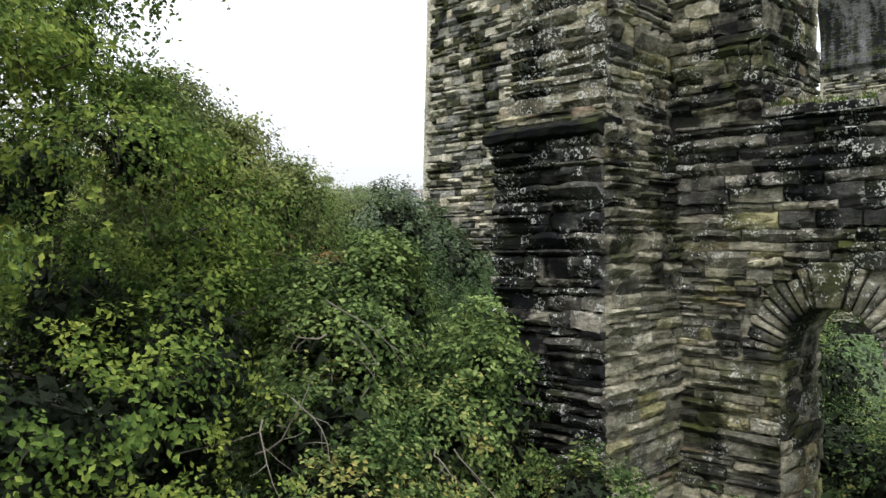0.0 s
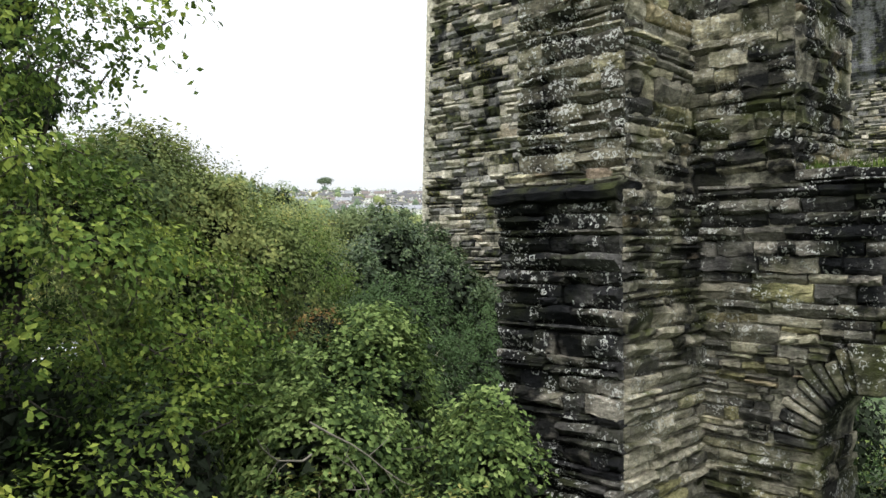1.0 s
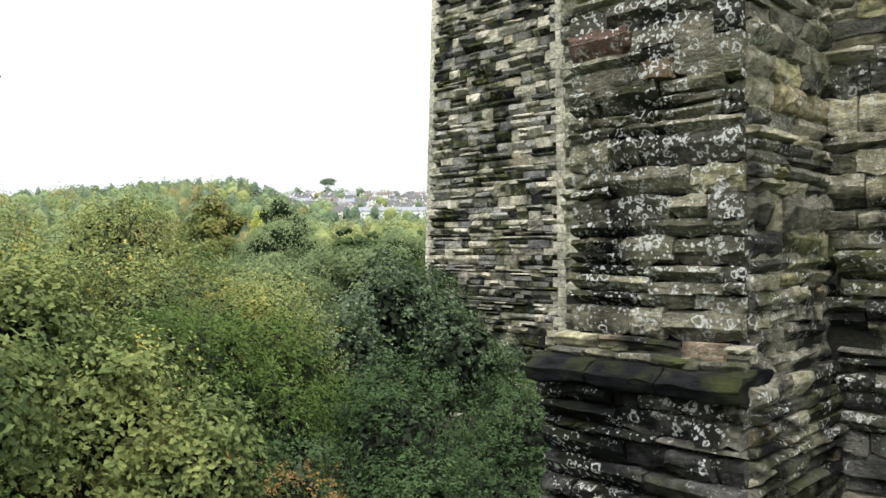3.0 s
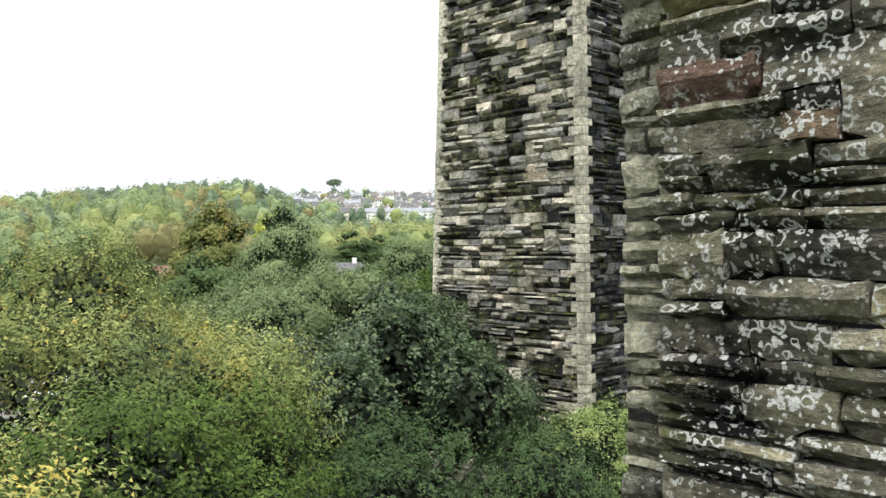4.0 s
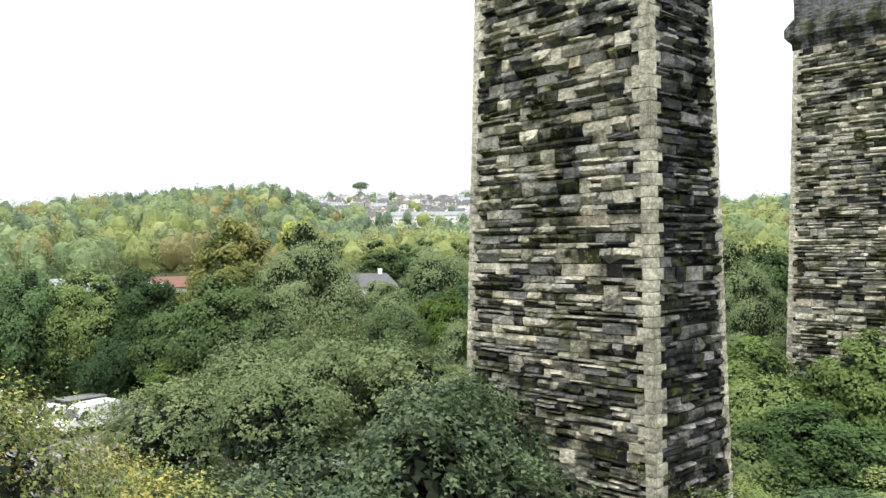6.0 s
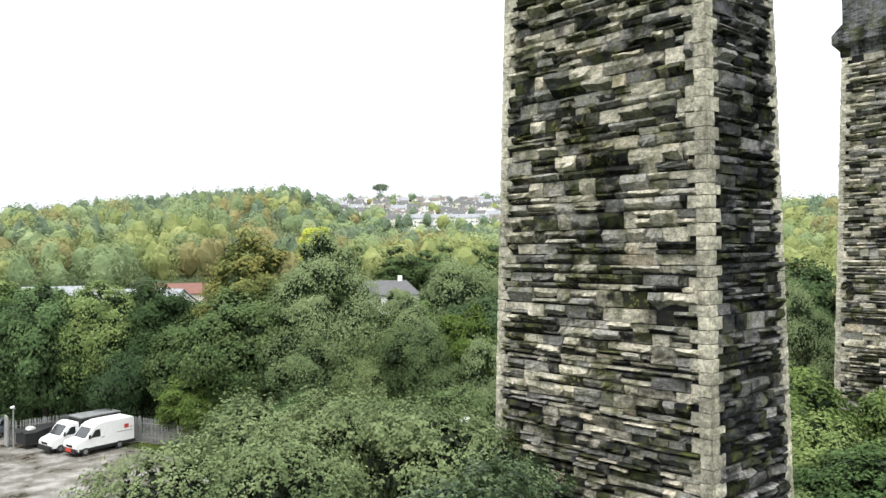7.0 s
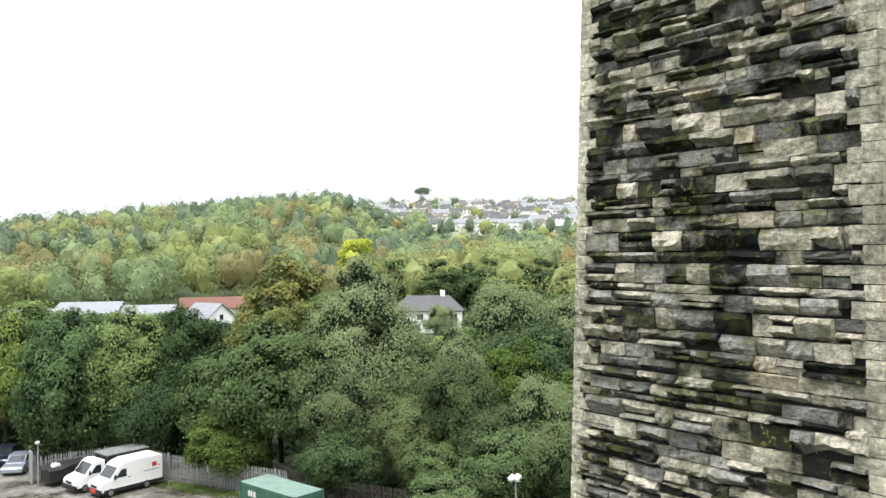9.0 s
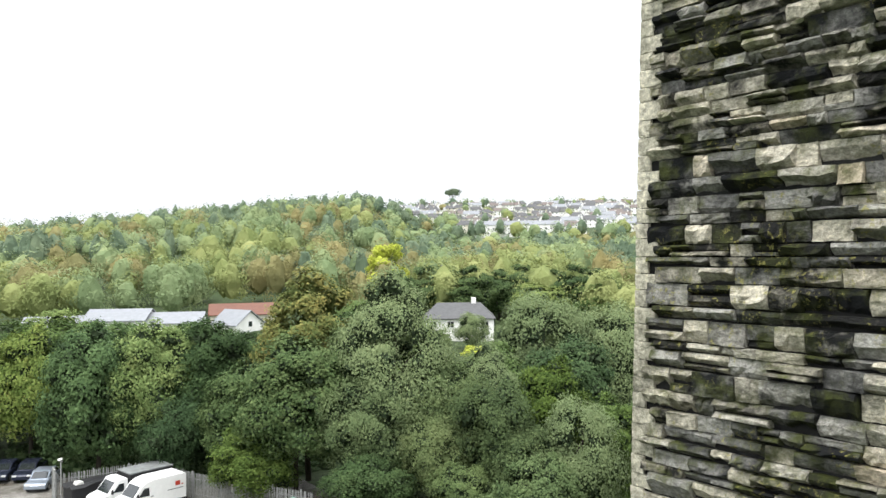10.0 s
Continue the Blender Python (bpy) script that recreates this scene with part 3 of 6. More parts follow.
G = 0.012
XL, YL0, YL1 = 7.43, 4.8, 6.36
XU, YU0, YU1 = 7.66, 4.9, 6.25
XB, YB0, YB1, XE = 9.07, 3.73, 7.37, 10.75
ZL, ZW, ZT, ZB = 12.52, 12.82, 19.0, 4.5
in_ruin(boxed(XL + 0.06, XB + 0.2, YL0 + G, YL1 - G, ZB, ZL), MORTAR, "lower_buttress")
in_ruin(boxed(XU + 0.06, XB + 0.2, YU0 + G, YU1 - G, ZL, ZT), MORTAR, "upper_buttress")
in_ruin(boxed(XB + G, XE - G, YB0 + G, YB1 - G, ZB, ZT), MORTAR, "body")

# the weathered west sides: black sheets stand in for the dark of deep joints
in_ruin(boxed(XL + 0.045, XL + 0.06, YL0 + 0.03, YL1 - G, ZB, ZL), PIER_JOINT, "joint_backing")
in_ruin(boxed(XU + 0.045, XU + 0.06, YU0 + 0.03, YU1 - G, ZL, ZT), PIER_JOINT, "joint_backing")

# the ledge: rough slabs that overhang the lower part, with a stepped slope of rubble behind
in_ruin(boxed(XL + 0.12, XB, YL0 + 0.08, YL1 - 0.05, ZL, ZL + 0.3), MORTAR, "slope_core")
for y0, y1 in ((YL0 - 0.01, 5.32), (5.335, 5.9), (5.915, YL1 + 0.06)):
    bm = bmesh.new()
    loft(bm, [(XL - 0.03, XU + 0.1, y0, y1, ZL - 0.03), (XL - 0.17, XU + 0.1, y0, y1, ZL + 0.02), (XL - 0.2, XU + 0.1, y0, y1, ZL + 0.1), (XL - 0.1, XU + 0.1, y0, y1, ZL + 0.16), (XL + 0.06, XU + 0.1, y0, y1, ZL + 0.18)])
    bmesh.ops.subdivide_edges(bm, edges=bm.edges[:], cuts=4, use_grid_fill=True)
    for v in bm.verts:
        v.co += noise.noise_vector(v.co * 3.1) * 0.03 + noise.noise_vector(v.co * 11) * 0.022
    in_ruin(bm, LEDGE, "ledge_slab", "weathered drip slab with shadow black in its colour")


def r_face(x, y, along, normal):
    return Face((x - 9, y - 5, ZB), along, normal)


WEST, SOUTH = ((0, -1, 0), (-1, 0, 0)), ((1, 0, 0), (0, -1, 0))


def rubble(u0, u1, v0, v1):
    """Uncoursed rubble: flat slabs and taller blocks, some of them split."""
    out, v = [], v0
    while v < v1 - 0.03:
        h = min(ruin_r.choice([ruin_r.uniform(0.07, 0.13), ruin_r.uniform(0.14, 0.2), ruin_r.uniform(0.22, 0.34)], p=[0.42, 0.42, 0.16]), v1 - v)
        out += courses(ruin_r, u0, u1, v, v + h, (h, h + 1e-4), (0.16, 0.6) if h < 0.2 else (0.2, 0.5), split=0.3, over=0.19)
        v += h
    return out


ruin_rest, ruin_rest2 = [], []
zoff = ZB
# upper buttress, towards the yard side and the arch side
f = r_face(XU, YU1, *WEST)
ruin_rest += lay(ruin_r, ruin, f, courses(ruin_r, 0, YU1 - YU0, 12.85 - zoff, ZT - zoff, (0.09, 0.25), (0.2, 0.62), split=0.4, over=0.17), RUIN_STONE, 0.016, (0.05, 0.13), lambda u, v: v + ZB < 17.0, kind="face", turn=0.025, jut=(-0.02, 0.025))
f = r_face(XU, YU0, *SOUTH)
ruin_rest += lay(ruin_r, ruin, f, rubble(0, XB - XU, ZL + 0.1 - zoff, ZT - zoff), RUIN_PLAIN, 0.02, (0.04, 0.12), kind="face", turn=0.04, jut=(-0.02, 0.02))
f = r_face(XL, YL1, *WEST)
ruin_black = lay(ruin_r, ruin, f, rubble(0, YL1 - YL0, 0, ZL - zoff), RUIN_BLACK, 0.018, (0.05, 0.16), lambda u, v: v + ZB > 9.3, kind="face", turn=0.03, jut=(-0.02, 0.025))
f = r_face(XL, YL0, *SOUTH)
ruin_rest += lay(ruin_r, ruin, f, rubble(0, XB - XL, 0, ZL + 0.1 - zoff), RUIN_PLAIN, 0.02, (0.04, 0.12), kind="face", turn=0.04, jut=(-0.02, 0.02))
for dx, za, zb in ((0.07, 0.15, 0.24), (0.15, 0.22, 0.34)):
    f = r_face(XL + dx, YL1 - 0.03, *WEST)
    ruin_rest += lay(ruin_r, ruin, f, courses(ruin_r, 0, YL1 - YL0 - 0.05, ZL + za - zoff, ZL + zb - zoff, (0.07, 0.12), (0.18, 0.4)), RUIN_STONE, 0.014, (0.04, 0.1), kind="rubble", turn=0.035)
# body beside the buttress
f = r_face(XB, YB1, *WEST)
flush = lay(ruin_r, ruin, f, rubble(0, YB1 - YU1 - 0.02, 0, ZT - zoff), RUIN_FLUSH, 0.02, (0.05, 0.12), kind="rubble", turn=0.07, jut=(-0.055, 0.02))
f = r_face(XB, YL0, *WEST)
ruin_rest2 += lay(ruin_r, ruin, f, rubble(-0.2, YL0 - YB0, ZW - zoff, ZT - zoff), RUIN_PLAIN, 0.018, (0.04, 0.12), kind="face", turn=0.04, jut=(-0.02, 0.02))
f = r_face(XB, YB0, *SOUTH)
ruin_rest2 += lay(ruin_r, ruin, f, rubble(0, XE - XB, ZW - 0.3 - zoff, ZT - zoff), RUIN_PLAIN, 0.018, (0.04, 0.12), kind="face", turn=0.04, jut=(-0.02, 0.02))
tagged(hang("rubble", mesh_np("rubble", *join(ruin_rest), RUIN_PLAIN), ruin), kind="stuff")
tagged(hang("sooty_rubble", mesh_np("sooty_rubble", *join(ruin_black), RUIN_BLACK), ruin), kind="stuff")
tagged(hang("flush_rubble", mesh_np("flush_rubble", *join(flush), RUIN_FLUSH), ruin), kind="stuff")
tagged(hang("body_rubble", mesh_np("body_rubble", *join(ruin_rest2), RUIN_PLAIN), ruin), kind="stuff")

# arched wall that joins the ruin
AY, AW, ASP, ARISE = 3.0, 0.55, 9.95, 0.66
wall = thing("arched_wall", (9, 5, 0), "rubble stone wall with a small round arch and grassy top", "wall")
YW0, XW1 = 0.4, 10.22


def arch(t, grow=0.0):
    """A point of the arch's curve, t from 0 (left) to pi (right)."""
    return AY + math.cos(t) * (AW + grow), ASP + math.sin(t) * (ARISE + grow)


bm = bmesh.new()
outline = [(YB0, ZB), (YB0, ZW - 0.06), (YW0, ZW - 0.06), (YW0, ZB), (AY - AW, ZB)] + [arch(math.pi - k * math.pi / 14) for k in range(15)] + [(AY + AW, ZB)]
front = bm.faces.new([bm.verts.new((XB + 0.05 - 9, y - 5, z)) for y, z in outline])
ext = bmesh.ops.extrude_face_region(bm, geom=[front])
bmesh.ops.translate(bm, verts=[g for g in ext["geom"] if isinstance(g, bmesh.types.BMVert)], vec=(XW1 - XB - 0.05, 0, 0))
bmesh.ops.recalc_face_normals(bm, faces=bm.faces[:])
part("core", bm, MORTAR, wall)


def arch_gap(u, v, u0, u1, v0, v1):
    y, z = YL0 - u, v + ZB
    ya, yb = YL0 - u1, YL0 - u0
    if z < ASP:
        return yb > AY - AW + 0.05 and ya < AY + AW - 0.05
    q = lambda yy, zz: math.hypot((yy - AY) / (AW + 0.38), (zz - ASP) / (ARISE + 0.38)) < 1
    return q(y, z) or q(ya + 0.1, v0 + ZB + 0.04) or q(yb - 0.1, v0 + ZB + 0.04)


f = r_face(XB, YL0, *WEST)
rects = []
for a, b in ((0.0, YL0 - AY - AW), (YL0 - AY + AW, YL0 - YW0)):
    rects += rubble(a, b, 0, ASP - ZB)
rects += courses(ruin_r, 0.0, YL0 - YW0, ASP - ZB, ASP + 1.05 - ZB, (0.07, 0.15), (0.12, 0.34), arch_gap)
rects += rubble(0.0, YL0 - YW0, ASP + 1.05 - ZB, ZW - 0.1 - ZB)
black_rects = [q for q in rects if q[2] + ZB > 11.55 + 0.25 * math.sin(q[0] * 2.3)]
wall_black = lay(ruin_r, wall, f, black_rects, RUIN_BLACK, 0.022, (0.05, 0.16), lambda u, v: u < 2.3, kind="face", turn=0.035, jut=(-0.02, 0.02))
rects = [q for q in rects if q not in black_rects]
wall_rest = lay(ruin_r, wall, f, rects, RUIN_PLAIN, 0.02, (0.04, 0.13), lambda u, v: u < 2.3 and v + ZB > 9.0, kind="face", turn=0.04, jut=(-0.02, 0.02))
f = Face((XB - 9, AY + AW - 5, ZB), (1, 0, 0), (0, -1, 0))
wall_rest += lay(ruin_r, wall, f, courses(ruin_r, 0, XW1 - XB, 0, ASP - ZB, (0.17, 0.36), (0.15, 0.5)), RUIN_PLAIN, 0.015, (0.03, 0.1), kind="rubble", turn=0.035)
tagged(hang("rubble", mesh_np("rubble", *join(wall_rest), RUIN_PLAIN), wall), kind="stuff")
tagged(hang("sooty_rubble", mesh_np("sooty_rubble", *join(wall_black), RUIN_BLACK), wall), kind="stuff")
# voussoirs, the key larger
cuts = [0, 0.14, 0.25, 0.4, 0.52, 0.67, 0.78, 0.92, 1.04, 1.2, 1.36, 1.82, 1.96, 2.12, 2.24, 2.4, 2.51, 2.66, 2.79, 2.93, math.pi]
for a, b in zip(cuts, cuts[1:]):
    key = 1.3 < a < 1.5
    th = 0.5 if key else ruin_r.uniform(0.36, 0.47)
    bm = bmesh.new()
    ring = [arch(a + 0.012, -0.02), arch(b - 0.012, -0.02), arch(b - 0.012, th), arch(a + 0.012, th)]
    x0 = XB - ruin_r.uniform(0.06, 0.11) - (0.05 if key else 0)
    vs = [bm.verts.new((x - 9, y - 5, z)) for x in (x0, XB + 0.55) for y, z in ring]
    for q in ((0, 1, 2, 3), (7, 6, 5, 4), (0, 4, 5, 1), (1, 5, 6, 2), (2, 6, 7, 3), (3, 7, 4, 0)):
        bm.faces.new([vs[i] for i in q])
    bmesh.ops.recalc_face_normals(bm, faces=bm.faces[:])
    bmesh.ops.bevel(bm, geom=bm.edges[:], offset=0.02, segments=1, affect="EDGES")
    for v in bm.verts:
        v.co += noise.noise_vector(v.co * 9) * 0.018
    part("voussoir", bm, RUIN_PLAIN, wall)
# flat coping stones along the wall's top
y = YB0
while y > YW0:
    w = ruin_r.uniform(0.35, 0.7)
    bm = boxed(XB - ruin_r.uniform(0.03, 0.1) - 9, XW1 + 0.05 - 9, y - w + 0.012 - 5, y - 5, ZW - 0.1, ZW + ruin_r.uniform(-0.02, 0.03), bevel=0.015)
    for v in bm.verts:
        v.co += noise.noise_vector(v.co * 5) * 0.03
    part("coping_stone", bm, RUIN_BLACK, wall)
    y -= w


# ---- plants ----
def unit(v):
    return v / (np.linalg.norm(v, axis=-1, keepdims=True) + 1e-9)


def leaves_at(r, p, out, size, aspect=0.62, rise=0.5, wild=0.5, three=False):
    """One folded diamond leaf at each point, turned outward and upward."""
    n = len(p)
    nor = unit(out * 0.9 + np.array((0, 0, rise)) + r.normal(size=(n, 3)) * wild)
    a = unit(np.cross(nor, r.normal(size=(n, 3))))
    b = np.cross(nor, a)
    s = (size * r.uniform(0.65, 1.25, n))[:, None]
    w = s * aspect * 0.5
    if three:
        v = np.stack([p - b * w, p + b * w + nor * s * 0.05, p + a * s * 0.8], 1)
        return v.reshape(-1, 3), np.arange(3 * n).reshape(n, 3)
    v = np.stack([p, p + a * s * 0.45 + b * w + nor * s * 0.08, p + a * s, p + a * s * 0.45 - b * w + nor * s * 0.08], 1)
    return v.reshape(-1, 3), np.arange(4 * n).reshape(n, 4)


def ripple(r, p, wave):
    """A smooth random field over points, about -2 to 2, with hollows a wave apart."""
    total = np.zeros(len(p))
    for _ in range(9):
        total += np.sin(p @ (unit(r.normal(size=3)) * 2 * math.pi / (wave * r.uniform(0.7, 1.5))) + r.uniform(0, 6.3))
    return total / 2.1


def foliage(r, clumps, sprigs, per, length, size, droop=0.0, aspect=0.62, inner=0.25, wild=0.5, three=False, solid=None, hubs=None, wave=0.0, gap=-0.45, thin=0.0):
    """Leaves along short sprigs that grow out of clumps (x, y, z, rx, ry, rz); also the sprigs' lines."""
    c = np.asarray(clumps, float)
    area = (c[:, 3] * c[:, 4] + c[:, 3] * c[:, 5] + c[:, 4] * c[:, 5])
    k = r.choice(len(c), sprigs, p=area / area.sum())
    d = unit(r.normal(size=(sprigs, 3)) + np.array((0, 0, 0.6)))
    if solid is not None:
        for _ in range(4):
            bad = inside_any(c[k, :3] + d * c[k, 3:] * 0.9, solid, 0.84)
            k[bad] = r.choice(len(c), bad.sum(), p=area / area.sum())
            d[bad] = unit(r.normal(size=(bad.sum(), 3)) + np.array((0, 0, 0.6)))
    depth = np.where(r.random(sprigs) < inner, r.uniform(0.35, 0.75, sprigs), r.uniform(0.75, 1.0, sprigs))
    start = c[k, :3] + d * c[k, 3:] * depth[:, None]
    if wave:
        field = ripple(r, start, wave)
        low = 1 - (start[:, 2] - start[:, 2].min()) / np.ptp(start[:, 2])
        some = field > gap + thin * np.clip(low * 2 - 0.8, 0, 1)
        k, d, start, field, sprigs = k[some], d[some], start[some], field[some], int(some.sum())
        start = start + d * (np.clip(field, -0.5, 1.6) * wave * 0.13)[:, None]
    way = unit(d + r.normal(size=(sprigs, 3)) * 0.45 + np.array((0, 0, 0.35 - droop)))
    ln = length * r.uniform(0.5, 1.3, sprigs)
    t = (np.arange(per)[None] + r.random((sprigs, per))) / per
    p = start[:, None] + way[:, None] * (t * ln[:, None])[..., None] + r.normal(size=(sprigs, per, 3)) * size * 0.45
    p[..., 2] -= (t ** 2) * (ln * droop * 0.6)[:, None]
    out = np.repeat(d if hubs is None else unit(d * 0.7 + unit(start - hubs[k]) * 0.8), per, 0)
    v, q = leaves_at(r, p.reshape(-1, 3), out, size, aspect, 0.25, wild, three)
    return v, q, start, start + way * ln[:, None]


def crown_clumps(r, centre, radii, count, size=(0.24, 0.36), fill=0.8, flat=0.55):
    """Clumps over an uneven egg-shaped crown."""
    d = unit(r.normal(size=(count, 3)) + np.array((0, 0, 0.25)))
    k = r.uniform(0.45, 1.0, count) ** 0.6 * fill * (1 + r.normal(size=count) * 0.12)
    p = np.array(centre) + d * np.array(radii) * k[:, None]
    s = np.mean(radii) * r.uniform(*size, count)
    return np.column_stack([p, s * 1.25, s * 1.25, s * flat])


def twigs(r, a, b, share, thick):
    keep = r.random(len(a)) < share
    parts = []
    for p, q in zip(a[keep], b[keep]):
        mid = (p + q) / 2 + r.normal(size=3) * 0.04
        parts.append(tube([p - (q - p) * 0.8, p, mid, q], [thick * 1.4, thick, thick * 0.7, thick * 0.25], 3))
    return join(parts)


def limbs(r, foot, top, clumps, thick, count):
    """A bent trunk and limbs that reach into the clumps."""
    foot, top = np.array(foot, float), np.array(top, float)
    t = np.linspace(0, 1, 7)[:, None]
    line = foot + (top - foot) * t + r.normal(size=(7, 3)) * np.linalg.norm(top - foot) * 0.015
    line[0] = foot
    trunk = tube(line, thick * np.linspace(1.25, 0.3, 7), 8)
    out = []
    for i in r.choice(len(clumps), min(count, len(clumps)), replace=False):
        s = r.uniform(0.3, 0.85)
        j = s * 6
        a = line[int(j)] + (line[min(int(j) + 1, 6)] - line[int(j)]) * (j - int(j))
        b = np.array(clumps[i][:3])
        m = (a + b) / 2 + np.array((0, 0, 0.1 * np.linalg.norm(b - a))) + r.normal(size=3) * 0.05
        out.append(tube([a, (a + m) / 2, m, (m + b) / 2, b], thick * np.array([0.5, 0.4, 0.3, 0.2, 0.08]), 5))
    return trunk, out


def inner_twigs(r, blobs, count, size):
    """Bare brown twigs inside a crown, coloured near black to paint in its shade."""
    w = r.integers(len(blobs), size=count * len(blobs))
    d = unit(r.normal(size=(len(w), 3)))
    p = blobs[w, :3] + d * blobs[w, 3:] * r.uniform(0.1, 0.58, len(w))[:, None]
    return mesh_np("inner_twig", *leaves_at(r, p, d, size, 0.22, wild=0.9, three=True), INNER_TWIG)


def inside_any(p, lumps, grow):
    """Which points lie within any of the lumps, scaled by grow."""
    hit = np.zeros(len(p), bool)
    for x, y, z, rx, ry, rz in lumps:
        d = (p - (x, y, z)) / (np.array((rx, ry, rz)) * grow)
        hit |= (d * d).sum(1) < 1
    return hit


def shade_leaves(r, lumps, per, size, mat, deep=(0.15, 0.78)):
    """A tangle of leaves and twigs in each crown lump; dark materials paint in its shade."""
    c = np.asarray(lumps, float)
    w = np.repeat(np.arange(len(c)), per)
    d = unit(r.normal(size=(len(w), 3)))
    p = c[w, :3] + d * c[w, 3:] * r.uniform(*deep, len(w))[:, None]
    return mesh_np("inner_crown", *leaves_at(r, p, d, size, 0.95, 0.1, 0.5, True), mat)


def boughs(r, centre, half, count, per, size, flat, shape):
    """Boughs over an egg-shaped crown that narrows upward, and the smaller lumps of leaves on each."""
    n = np.arange(count) + 0.5
    lat, lon = np.arccos(1 - 1.88 * n / count), n * 2.39996 + r.uniform(0, 6)
    d = np.stack([np.sin(lat) * np.cos(lon), np.sin(lat) * np.sin(lon), np.cos(lat)], -1)
    d = unit(d + r.normal(size=(count, 3)) * 0.16)
    k = np.where(r.random(count) < 0.82, r.uniform(0.64, 0.84, count), r.uniform(0.2, 0.6, count))
    p = d * np.array(half) * k[:, None]
    slim = 1.12 - shape * (p[:, 2] / half[2] + 1) / 2
    p[:, :2] *= slim[:, None]
    rb = np.mean(half[:2]) * r.uniform(*size, count) * np.clip(slim, 0.45, 1.2)
    p += np.array(centre)
    big = np.column_stack([p, rb * 1.1, rb * 1.1, rb * flat])
    n = count * per
    w = np.repeat(np.arange(count), per)
    out = unit((p[w] - np.array(centre)) / np.array(half))
    dd = unit(r.normal(size=(n, 3)) * 0.8 + out * 0.6 + np.array((0, 0, 0.35)))
    q = p[w] + dd * big[w, 3:] * r.uniform(0.55, 0.85, n)[:, None]
    rl = rb[w] * r.uniform(0.28, 0.55, n)
    return big, np.column_stack([q, rl * 1.15, rl * 1.15, rl * (0.55 + flat * 0.5)])


def lump_leaves(r, lumps, solid, count, size, aspect=0.9, wild=0.42, rise=0.25, skin=(0.55, 1.4)):
    """Leaves on the outer sides of the lumps of a crown, none of them deep inside its boughs."""
    area = lumps[:, 3] * lumps[:, 5]
    k = r.choice(len(lumps), int(count * 2.6), p=area / area.sum())
    d = unit(r.normal(size=(len(k), 3)) + np.array((0, 0, 0.3)))
    p = lumps[k, :3] + d * lumps[k, 3:] * r.uniform(*skin, len(k))[:, None]
    keep = np.flatnonzero(~inside_any(p, solid, 0.74))[:count]
    hub = lumps[:, :3].mean(0)
    whole = (p[keep] - hub) / (np.abs(lumps[:, :3] - hub).max(0) + lumps[:, 3:].mean(0))
    return leaves_at(r, p[keep], unit(d[keep] * 0.4 + whole), size, aspect, rise, wild, True)


def bush(name, label, foot, blobs, sprigs, per, length, size, mat, seed, droop=0.2, per_blob=12, share=0.06, category="bush", thick=0.006, wild=0.38, three=False, fill=400, core=0.8, skin=0.5, clump=(0.17, 0.32), flat=0.5, dark=1300, thick_from=0.6, wave=0.75, gap=-0.4, thin=0.0):
    """A dense bush whose outline follows several large blobs (x, y, z, rx, ry, rz), in the world."""
    r = np.random.default_rng(seed)
    foot = np.array((foot[0], foot[1], float(ground_z(foot[0], foot[1]))))
    b = thing(name, foot, label, category)
    bl = np.asarray(blobs, float) - np.array((*foot, 0, 0, 0))
    cl = []
    for x, y, z, rx, ry, rz in bl:
        cl.append(crown_clumps(r, (x, y, z), (rx, ry, rz), per_blob + 6, clump, 0.84, flat))
    cl = np.concatenate(cl)
    v, q, a, e = foliage(r, cl, int(sprigs * (1.1 - skin)), per, length, size, droop, wild=wild, three=three, inner=0.12, wave=wave, gap=gap, thin=thin, solid=bl * (1, 1, 1, 0.85, 0.85, 0.85), hubs=np.repeat(bl[:, :3], per_blob + 6, 0))
    outer = foliage(r, bl * (1, 1, 1, 0.88, 0.88, 0.88), int(sprigs * skin), per, length, size, droop, wild=wild, three=three, inner=0.0, wave=wave, gap=gap, thin=thin, solid=bl * (1, 1, 1, 0.85, 0.85, 0.85))
    v, q = join([(v, q), outer[:2]])
    need = np.where(bl[:, 2] < 3, thick_from * 0.75, thick_from)
    thick_ones = bl[bl[:, 3] > need] if (bl[:, 3] > need).any() else bl
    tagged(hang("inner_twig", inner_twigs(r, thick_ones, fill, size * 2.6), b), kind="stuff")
    hang("inner_crown", shade_leaves(r, thick_ones, dark, size * 2.0, INNER_LEAF, (0.15, core)), b, "dark filler leaves inside, with shade in their colour")
    hang("leaves", mesh_np("leaves", v, q, mat), b)
    tagged(hang("twig", mesh_np("twig", *twigs(r, a, e, share, thick), BARK, True), b), kind="stuff")
    lower = cl[cl[:, 2] < np.median(cl[:, 2])]
    for i in range(7):
        k = lower[int(r.integers(len(lower)))][:3]
        s = np.array((r.normal() * 0.25, r.normal() * 0.25, -0.1))
        hang("stem", mesh_np("stem", *tube([s, s * 0.6 + k * 0.35 + r.normal(size=3) * 0.1, k], [0.06, 0.045, 0.015], 6), BARK, True), b)
    return b


